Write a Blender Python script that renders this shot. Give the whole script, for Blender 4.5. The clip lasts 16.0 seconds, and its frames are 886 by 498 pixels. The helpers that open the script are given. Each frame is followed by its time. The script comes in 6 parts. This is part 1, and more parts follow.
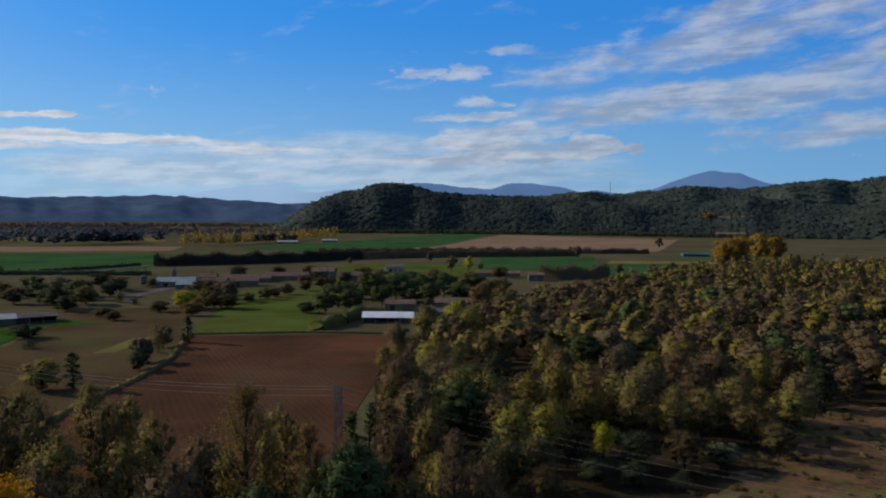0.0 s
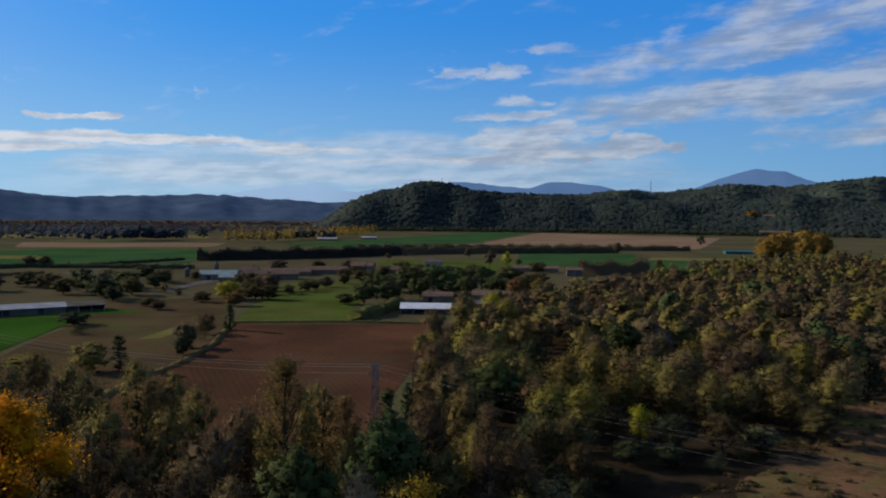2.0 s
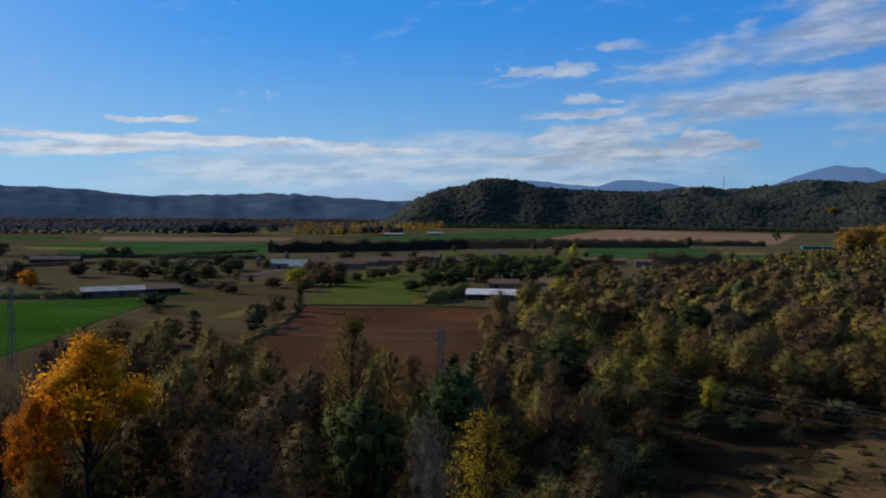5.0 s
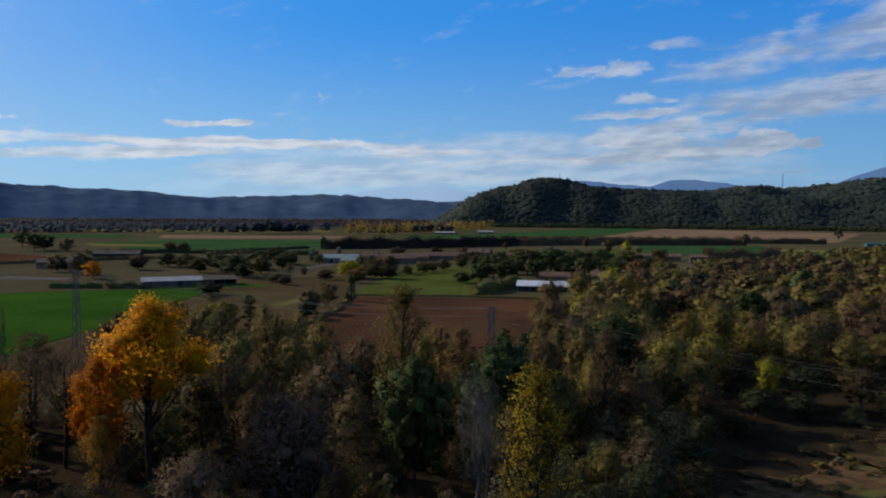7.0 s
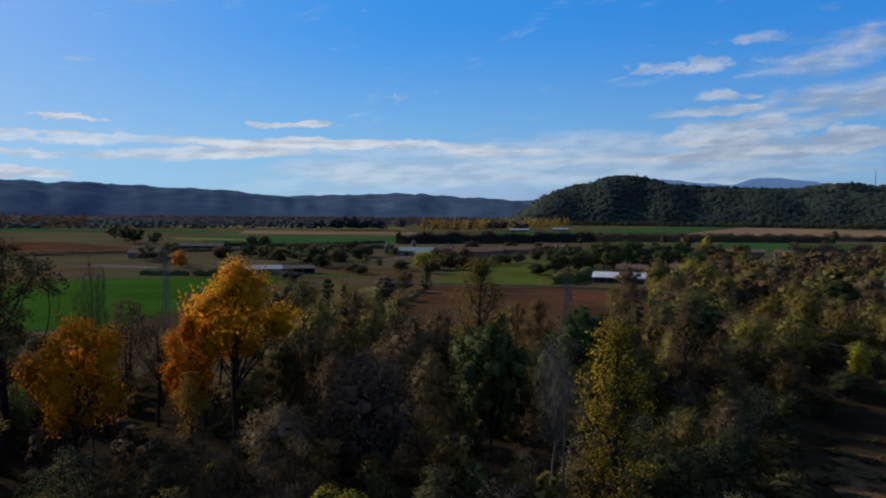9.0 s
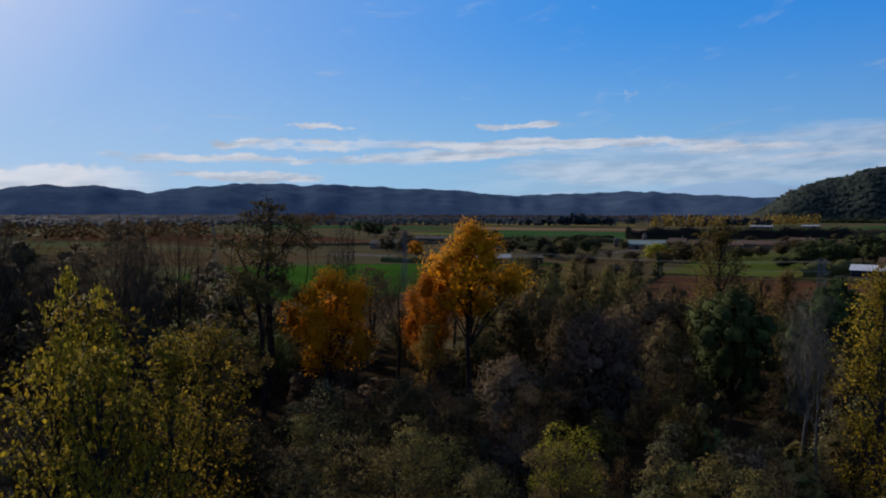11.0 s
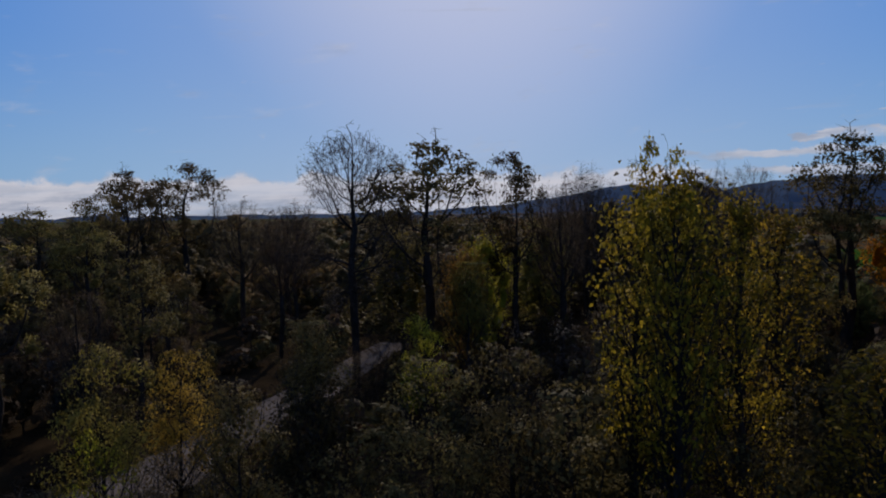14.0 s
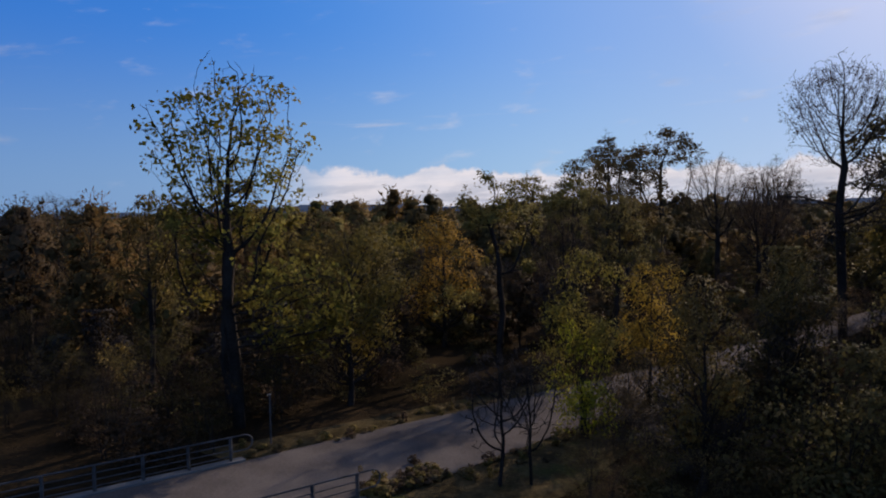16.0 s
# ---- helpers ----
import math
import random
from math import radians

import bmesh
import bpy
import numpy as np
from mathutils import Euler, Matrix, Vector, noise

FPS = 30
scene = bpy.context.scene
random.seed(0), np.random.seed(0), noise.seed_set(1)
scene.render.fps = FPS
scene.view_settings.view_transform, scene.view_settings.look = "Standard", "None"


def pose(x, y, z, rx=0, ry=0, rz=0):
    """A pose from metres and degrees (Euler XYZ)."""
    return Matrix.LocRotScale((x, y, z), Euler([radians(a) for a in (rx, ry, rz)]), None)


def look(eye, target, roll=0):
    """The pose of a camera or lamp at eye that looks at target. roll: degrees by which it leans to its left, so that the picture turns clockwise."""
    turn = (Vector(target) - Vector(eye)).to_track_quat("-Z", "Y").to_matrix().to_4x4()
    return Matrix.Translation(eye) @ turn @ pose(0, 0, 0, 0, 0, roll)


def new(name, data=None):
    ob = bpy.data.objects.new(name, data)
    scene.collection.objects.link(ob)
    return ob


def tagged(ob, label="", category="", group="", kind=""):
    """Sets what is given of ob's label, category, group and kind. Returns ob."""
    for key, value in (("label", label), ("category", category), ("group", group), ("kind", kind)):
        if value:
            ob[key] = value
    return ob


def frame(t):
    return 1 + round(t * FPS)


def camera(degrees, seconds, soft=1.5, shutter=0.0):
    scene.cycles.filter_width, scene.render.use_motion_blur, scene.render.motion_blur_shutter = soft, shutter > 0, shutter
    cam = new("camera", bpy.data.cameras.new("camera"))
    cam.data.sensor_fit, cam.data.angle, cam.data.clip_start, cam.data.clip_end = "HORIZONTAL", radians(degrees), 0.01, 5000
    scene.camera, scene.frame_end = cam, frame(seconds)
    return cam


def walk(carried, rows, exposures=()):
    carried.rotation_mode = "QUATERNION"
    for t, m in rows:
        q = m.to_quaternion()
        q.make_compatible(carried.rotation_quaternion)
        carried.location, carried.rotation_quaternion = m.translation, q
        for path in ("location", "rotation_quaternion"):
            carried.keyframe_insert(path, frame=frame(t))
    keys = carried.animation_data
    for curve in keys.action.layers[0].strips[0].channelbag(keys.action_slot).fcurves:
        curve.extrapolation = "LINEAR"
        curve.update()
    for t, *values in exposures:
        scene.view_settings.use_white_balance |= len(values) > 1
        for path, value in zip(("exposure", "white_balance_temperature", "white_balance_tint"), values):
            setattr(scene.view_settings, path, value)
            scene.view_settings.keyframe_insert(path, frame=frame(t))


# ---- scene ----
cam = camera(60.23, 16.0, soft=2.0)


def aim(x, y, z, yaw, pitch, roll):
    """A camera pose from a place, a compass turn to the left, a tilt up and a lean."""
    a, b = radians(yaw), radians(pitch)
    return look((x, y, z), (x - math.sin(a) * math.cos(b), y + math.cos(a) * math.cos(b), z + math.sin(b)), roll)


PATH = [  # t, x, y, z, yaw, pitch, roll
    (0.0, -0.01, 0.02, 39.91, -1.34, -2.72, 0.56),
    (0.5, 0.14, 0.05, 39.20, -0.63, -2.73, 0.58),
    (1.0, 0.22, -0.21, 38.46, 0.08, -2.74, 0.56),
    (1.5, 0.36, -0.74, 37.72, 0.80, -2.76, 0.53),
    (2.0, 0.41, -1.24, 37.09, 1.56, -2.78, 0.58),
    (2.5, 0.44, -1.45, 36.32, 2.35, -2.82, 0.58),
    (3.0, 0.49, -1.53, 35.47, 3.13, -2.82, 0.55),
    (3.5, 0.52, -1.57, 34.60, 3.91, -2.81, 0.53),
    (4.0, 0.56, -1.62, 33.83, 4.73, -2.84, 0.51),
    (6.5, 0.54, -2.08, 29.44, 9.37, -2.81, 0.42),
    (7.0, 0.63, -2.17, 28.56, 10.32, -2.79, 0.36),
    (7.5, 0.67, -2.42, 27.74, 11.30, -2.80, 0.34),
    (8.0, 0.62, -2.74, 26.92, 12.31, -2.80, 0.34),
    (8.2, 0.60, -2.82, 26.59, 12.75, -2.81, 0.35),
    (10.3, 0.21, -3.30, 22.73, 25.57, -2.92, 0.43),
    (10.5, 0.21, -3.35, 22.33, 27.55, -2.92, 0.37),
    (11.0, 0.26, -3.63, 21.25, 32.79, -2.94, 0.08),
    (11.5, 0.45, -3.90, 20.29, 38.52, -3.04, -0.22),
    (12.0, 0.60, -4.16, 19.29, 44.74, -2.98, -0.47),
    (12.5, 1.06, -4.57, 18.15, 51.68, -2.86, -0.63),
    (13.0, 1.32, -4.74, 17.06, 59.08, -2.78, -0.83),
    (13.5, 1.59, -4.89, 16.04, 66.53, -2.70, -0.98),
    (14.0, 2.05, -4.87, 15.26, 74.06, -2.81, -0.93),
    (14.5, 2.58, -4.85, 14.41, 81.88, -2.92, -0.81),
    (15.0, 3.26, -4.67, 13.43, 90.52, -2.93, -0.79),
    (15.5, 3.53, -4.67, 12.51, 99.49, -3.00, -0.92),
    (16.0, 3.61, -4.66, 11.61, 108.79, -3.07, -1.24),
]
walk(cam, [(t, aim(x, y, z, w, p, r)) for t, x, y, z, w, p, r in PATH],
     [(0.0, 0.0, 6500, 10), (8.0, 0.0, 6450, 10), (11.0, -0.13, 6350, 12), (12.5, -0.32, 6300, 15), (14.0, -0.48, 6300, 17), (15.0, -0.45, 6450, 17), (16.0, -0.05, 6750, 20)])

# ---- world and sun ----
SUN_AZ, SUN_EL = 72.0, 24.0          # degrees to the left of +y, and up
SUN_DIR = Vector((-math.sin(radians(SUN_AZ)) * math.cos(radians(SUN_EL)), math.cos(radians(SUN_AZ)) * math.cos(radians(SUN_EL)), math.sin(radians(SUN_EL))))
sun_data = bpy.data.lights.new("sun", "SUN")
sun_data.energy, sun_data.angle, sun_data.color = 4.2, radians(0.6), (1.0, 0.9, 0.76)
sun_lamp = new("sun", sun_data)
sun_lamp.matrix_world = look(SUN_DIR * 300, (0, 0, 0))


class Nodes:
    """Short hand for node trees: every call adds a node and returns its first output."""

    def __init__(self, tree):
        self.tree = tree
        tree.nodes.clear()

    def add(self, kind, ins=None, out=0, **settings):
        n = self.tree.nodes.new(kind)
        if "operation" in settings:
            n.operation = settings["operation"]
        if "use_clamp" in settings:
            n.use_clamp = settings["use_clamp"]
        if "interpolation_type" in settings:
            n.interpolation_type = settings["interpolation_type"]
        if "rotation_type" in settings:
            n.rotation_type = settings["rotation_type"]
        for key, value in (ins or {}).items():
            if isinstance(value, bpy.types.NodeSocket):
                self.tree.links.new(value, n.inputs[key])
            else:
                n.inputs[key].default_value = value
        return n.outputs[out] if n.outputs else None

    def math(self, op, a, b=0.0, c=0.0, clamp=False):
        return self.add("ShaderNodeMath", {0: a, 1: b, 2: c}, operation=op, use_clamp=clamp)

    def span(self, v, a, b, c=0.0, d=1.0):
        return self.add("ShaderNodeMapRange", {0: v, 1: a, 2: b, 3: c, 4: d}, interpolation_type="SMOOTHSTEP")

    def bump_in(self, v, lo, hi, soft):
        """1 between lo and hi, fading over soft."""
        return self.math("MULTIPLY", self.span(v, lo - soft, lo + soft), self.span(v, hi - soft, hi + soft, 1.0, 0.0))

    def mix(self, f, a, b):
        n = self.tree.nodes.new("ShaderNodeMix")
        n.data_type = "RGBA"
        for key, value in ((0, f), (6, a), (7, b)):
            if isinstance(value, bpy.types.NodeSocket):
                self.tree.links.new(value, n.inputs[key])
            else:
                n.inputs[key].default_value = (*value, 1.0) if key and len(value) == 3 else value
        return n.outputs[2]

    def noise(self, vec, scale, detail=3.0, rough=0.55, distort=0.0):
        ins = {"Scale": scale, "Detail": detail, "Roughness": rough, "Distortion": distort}
        if vec is not None:
            ins["Vector"] = vec
        return self.add("ShaderNodeTexNoise", ins)


def make_world():
    world = bpy.data.worlds.new("sky")
    scene.world = world
    world.use_nodes = True
    g = Nodes(world.node_tree)
    sky = g.add("ShaderNodeTexSky")
    air = sky.node
    air.sky_type, air.sun_disc = "NISHITA", False
    air.sun_elevation, air.sun_rotation = radians(SUN_EL), radians(-SUN_AZ)
    air.altitude, air.air_density, air.dust_density, air.ozone_density = 100.0, 1.0, 0.6, 3.0
    way = g.add("ShaderNodeTexCoord")
    xyz = g.add("ShaderNodeSeparateXYZ", {0: way})
    x, y, z = xyz.node.outputs[0], xyz.node.outputs[1], xyz.node.outputs[2]
    az = g.math("MULTIPLY", g.math("ARCTAN2", g.math("MULTIPLY", x, -1.0), y), 57.296)     # degrees to the left
    el = g.math("MULTIPLY", g.math("ARCSINE", z), 57.296)
    # clear autumn air: deep blue above, pale towards the horizon and round the sun
    clear = g.mix(g.span(el, 10.0, 60.0), (0.034, 0.30, 0.84), (0.011, 0.095, 0.38))
    clear = g.mix(g.span(el, 0.0, 15.0), (0.27, 0.54, 0.80), clear)
    near = g.add("ShaderNodeVectorMath", {0: way, 1: SUN_DIR}, out=1, operation="DOT_PRODUCT")
    clear = g.mix(g.span(near, 0.15, 0.85), g.add("ShaderNodeVectorMath", {0: clear, 1: (0.74, 0.80, 0.86)}, operation="MULTIPLY"), clear)
    clear = g.mix(g.span(near, -0.25, 0.2), g.add("ShaderNodeVectorMath", {0: clear, 1: (0.78, 0.85, 0.92)}, operation="MULTIPLY"), clear)
    wide_glow = g.math("POWER", g.math("MULTIPLY", g.math("SUBTRACT", near, 0.55, clamp=True), 2.2222, clamp=True), 2.6)
    close_glow = g.math("POWER", g.math("MULTIPLY", g.math("SUBTRACT", near, 0.93, clamp=True), 14.3, clamp=True), 1.3)
    clear = g.mix(g.math("MULTIPLY", wide_glow, 0.78), clear, (0.42, 0.57, 0.84))
    clear = g.mix(g.math("MULTIPLY", close_glow, 0.8), clear, (0.72, 0.76, 0.92))
    clear = g.mix(g.span(y, -0.1, -0.7), clear, g.add("ShaderNodeVectorMath", {0: clear, 1: (0.72, 0.74, 0.86)}, operation="MULTIPLY"))
    sky = g.add("ShaderNodeVectorMath", {0: sky, 1: (0.1, 0.1, 0.1)}, operation="MULTIPLY")
    sky = g.mix(0.93, sky, clear)
    # unseen grey veil behind and overhead, added to take blue out of the shade
    behind = g.math("MAXIMUM", g.span(y, -0.79, -0.97), g.span(el, 22.0, 50.0))
    behind = g.math("MULTIPLY", behind, g.span(near, 0.75, 0.35))
    sky = g.mix(g.math("MULTIPLY", behind, 0.55), sky, (0.33, 0.37, 0.43))
    # drifting cloud: soft patches, broken up by noise that is drawn out along the horizon
    v1 = g.add("ShaderNodeCombineXYZ", {0: g.math("MULTIPLY", az, 0.075), 1: g.math("MULTIPLY", g.math("ADD", el, g.math("MULTIPLY", az, 0.02)), 0.85), 2: 3.1})
    v2 = g.add("ShaderNodeCombineXYZ", {0: g.math("MULTIPLY", az, 0.20), 1: g.math("MULTIPLY", g.math("ADD", el, g.math("MULTIPLY", az, 0.13)), 0.62), 2: 8.3})
    v3 = g.add("ShaderNodeCombineXYZ", {0: g.math("MULTIPLY", az, 0.42), 1: g.math("MULTIPLY", el, 0.8), 2: 1.7})
    v4 = g.add("ShaderNodeCombineXYZ", {0: g.math("MULTIPLY", az, 0.3), 1: g.math("MULTIPLY", el, 0.3), 2: 6.4})
    n1, n2, n3 = g.noise(v1, 1.0, 6.0, 0.55, 0.1), g.noise(v2, 1.0, 7.0, 0.56, 0.25), g.noise(v3, 1.0, 6.0, 0.55, 0.2)

    drift = g.noise(g.add("ShaderNodeCombineXYZ", {0: g.math("MULTIPLY", az, 0.16), 1: g.math("MULTIPLY", el, 0.42), 2: 5.5}), 1.0, 4.0, 0.6)
    az_w = g.math("ADD", az, g.math("MULTIPLY", g.math("SUBTRACT", drift, 0.5), 14.0))
    el_w = g.math("ADD", el, g.math("MULTIPLY", g.math("SUBTRACT", g.noise(v3, 0.8, 5.0, 0.62), 0.5), 1.5))

    def patches(rows, az=az_w, el=el_w):
        out = 0.0
        for a0, e0, ra, re, tilt in rows:
            p = g.math("MULTIPLY", g.math("SUBTRACT", az, a0), 1.0 / ra)
            q = g.math("MULTIPLY", g.math("SUBTRACT", el, g.math("ADD", e0, g.math("MULTIPLY", g.math("SUBTRACT", az, a0), tilt))), 1.0 / re)
            d = g.math("ADD", g.math("MULTIPLY", p, p), g.math("MULTIPLY", q, q))
            out = g.math("MAXIMUM", out, g.span(d, 0.0, 1.5, 1.0, 0.0))
        return out

    streaks = patches([(29, 4.8, 19, 0.5, -0.01), (38.7, 4.9, 5, 0.45, 0.0), (50, 3.6, 10, 0.4, 0.0), (33, 3.9, 15, 0.5, -0.03), (48, 2.4, 7, 0.4, 0.0), (46.6, 4.7, 2.6, 0.3, 0.0), (42, 6.2, 1.8, 0.22, 0.0), (27, 6.2, 2.6, 0.28, 0.0),
                       (9, 4.1, 12, 0.9, 0.0), (-3, 4.3, 9, 1.0, -0.08)])
    veil = patches([(1, 3.4, 19, 2.6, 0.0), (16, 3.0, 14, 1.9, 0.0)])
    heaps = patches([(0.6, 10.3, 1.8, 0.5, 0.0), (-2.6, 10.2, 2.2, 0.65, 0.0), (-6.4, 11.8, 3.2, 0.6, 0.0), (-16.5, 11.2, 12, 1.8, -0.157), (-27, 13.6, 10, 2.0, -0.1), (-21, 8.2, 14, 1.6, -0.06), (-2.2, 7.1, 4.4, 0.42, 0.0), (-3.4, 8.2, 2.4, 0.5, 0.0),
                     (-28, 5.7, 8.5, 1.2, -0.04), (-31, 9.8, 8, 2.4, -0.1), (-50, 8.5, 18, 3.5, -0.05), (-6, 5.8, 9, 0.8, -0.1)])
    heap = patches([(-12.0, 4.8, 2.6, 1.15, 0.0), (-8.9, 4.2, 1.7, 0.7, 0.0), (-15.4, 4.9, 1.7, 0.6, 0.0)])
    bank = g.math("MULTIPLY", g.bump_in(g.math("ADD", el, g.math("MULTIPLY", g.math("SUBTRACT", g.noise(v4, 1.0, 6.0, 0.6), 0.5), 4.0)), -3.0, 2.75, 0.3), g.bump_in(az, 55.0, 119.0, 4.0))
    c1 = g.span(g.math("ADD", streaks, g.math("MULTIPLY", g.math("SUBTRACT", n1, 0.5), 2.6)), 0.36, 1.05)
    c0 = g.span(g.math("ADD", veil, g.math("MULTIPLY", g.math("SUBTRACT", n1, 0.5), 1.5)), 0.15, 1.1)
    c2 = g.span(g.math("ADD", heaps, g.math("MULTIPLY", g.math("SUBTRACT", n2, 0.5), 2.8)), 0.2, 1.25)
    c3 = g.span(g.math("ADD", heap, g.math("MULTIPLY", g.math("SUBTRACT", n3, 0.5), 2.0)), 0.35, 0.8)
    cloud = g.math("MAXIMUM", g.math("MAXIMUM", g.math("MULTIPLY", c1, 0.86), g.math("MULTIPLY", c2, 0.74)), g.math("MAXIMUM", g.math("MULTIPLY", c3, 0.8), g.math("MULTIPLY", c0, 0.55)))
    cloud = g.math("MAXIMUM", cloud, g.math("MULTIPLY", bank, g.span(n1, 0.3, 0.6, 0.7, 1.0)))
    haze = g.math("MULTIPLY", g.bump_in(el, -1.0, 2.6, 1.3), g.bump_in(az, -20.0, 30.0, 8.0))
    cloud = g.math("MAXIMUM", cloud, g.math("MULTIPLY", haze, g.span(n1, 0.25, 0.75, 0.15, 0.5)))
    shade = g.span(g.math("ADD", g.math("MULTIPLY", g.noise(v1, 2.1, 4.0), 0.5), g.math("MULTIPLY", g.noise(v2, 1.9, 4.0), 0.5)), 0.38, 0.60)
    lit = g.span(near, -0.1, 0.75)
    tone = g.mix(shade, g.mix(lit, (0.30, 0.37, 0.50), (0.50, 0.57, 0.68)), g.mix(lit, (0.56, 0.61, 0.70), (0.84, 0.86, 0.91)))
    tone = g.mix(g.math("MULTIPLY", bank, g.span(el, 0.9, 2.4, 0.05, 0.6)), tone, (1.0, 1.0, 1.02))
    out = g.add("ShaderNodeMixShader", {0: cloud, 1: g.add("ShaderNodeBackground", {0: sky, 1: 1.0}),
                                        2: g.add("ShaderNodeBackground", {0: tone, 1: 0.85})})
    g.add("ShaderNodeOutputWorld", {0: out})


make_world()


# ---- materials ----
def material(name):
    m = bpy.data.materials.new(name)
    m.use_nodes = True
    return m, Nodes(m.node_tree)


def surface(name, dark, light, scale=1.0, rough=0.85, bump=0.3, fine=8.0, blotch=0.25, metallic=0.0, spec=0.0, wave=None, third=None):
    """A matt surface: large blotches, fine grain and relief; wave=(turn, width) adds furrows across that direction."""
    m, g = material(name)
    pos = g.add("ShaderNodeNewGeometry")
    big, small = g.noise(pos, blotch * scale, 5.0), g.noise(pos, fine * scale, 6.0, 0.65)
    f = g.math("ADD", g.math("MULTIPLY", big, 0.6), g.math("MULTIPLY", small, 0.4))
    col = g.mix(g.span(f, 0.36, 0.64), dark, light)
    if third:
        col = g.mix(g.span(g.noise(pos, blotch * scale * 0.37, 4.0, 0.6, 0.5), 0.52, 0.66), col, third)
    h = small
    if wave:
        turn, width = wave
        rot = g.add("ShaderNodeVectorRotate", {0: pos, "Angle": radians(turn)}, rotation_type="Z_AXIS")
        w = g.add("ShaderNodeTexWave", {0: rot, "Scale": 0.314 / width, "Distortion": 2.5, "Detail": 4.0, "Detail Scale": 0.35}, out=1)
        col = g.mix(g.math("MULTIPLY", w, 0.12), col, tuple(c * 0.62 for c in dark))
        h = g.math("ADD", small, g.math("MULTIPLY", w, 0.25))
    b = g.add("ShaderNodeBump", {"Strength": bump, "Distance": 0.2 / scale, "Height": h})
    s = g.add("ShaderNodeBsdfPrincipled", {"Base Color": col, "Roughness": rough, "Normal": b, "Metallic": metallic, "Specular IOR Level": spec})
    g.add("ShaderNodeOutputMaterial", {0: s})
    return m


def leaf(name, a, b, c, through_light=0.35, patches=0.13):
    """Leaves: each one takes its own mix of three tones, each tree its own shade."""
    m, g = material(name)
    one = g.add("ShaderNodeNewGeometry", out="Random Per Island")
    tree = g.add("ShaderNodeObjectInfo", out="Random")
    col = g.mix(g.span(one, 0.0, 0.7), a, b)
    col = g.mix(g.span(one, 0.72, 1.0), col, c)
    spot = g.add("ShaderNodeNewGeometry")
    patch = g.noise(spot, patches, 2.0)
    fine = g.noise(spot, 2.6, 3.0, 0.65)
    val = g.math("ADD", 0.30, g.math("ADD", g.math("MULTIPLY", tree, 0.45), g.math("MULTIPLY", patch, 0.75)))
    val = g.math("MULTIPLY", val, g.span(fine, 0.28, 0.72, 0.8, 1.2))
    col = g.add("ShaderNodeHueSaturation", {"Hue": g.math("ADD", 0.485, g.math("MULTIPLY", tree, 0.03)), "Value": val, "Color": col})
    rough = g.add("ShaderNodeBump", {"Strength": 0.5, "Distance": 0.25, "Height": fine})
    s = g.add("ShaderNodeBsdfPrincipled", {"Base Color": col, "Roughness": 0.8, "Specular IOR Level": 0.06, "Normal": rough})
    t = g.add("ShaderNodeBsdfTranslucent", {0: col})
    g.add("ShaderNodeOutputMaterial", {0: g.add("ShaderNodeMixShader", {0: through_light, 1: s, 2: t})})
    return m


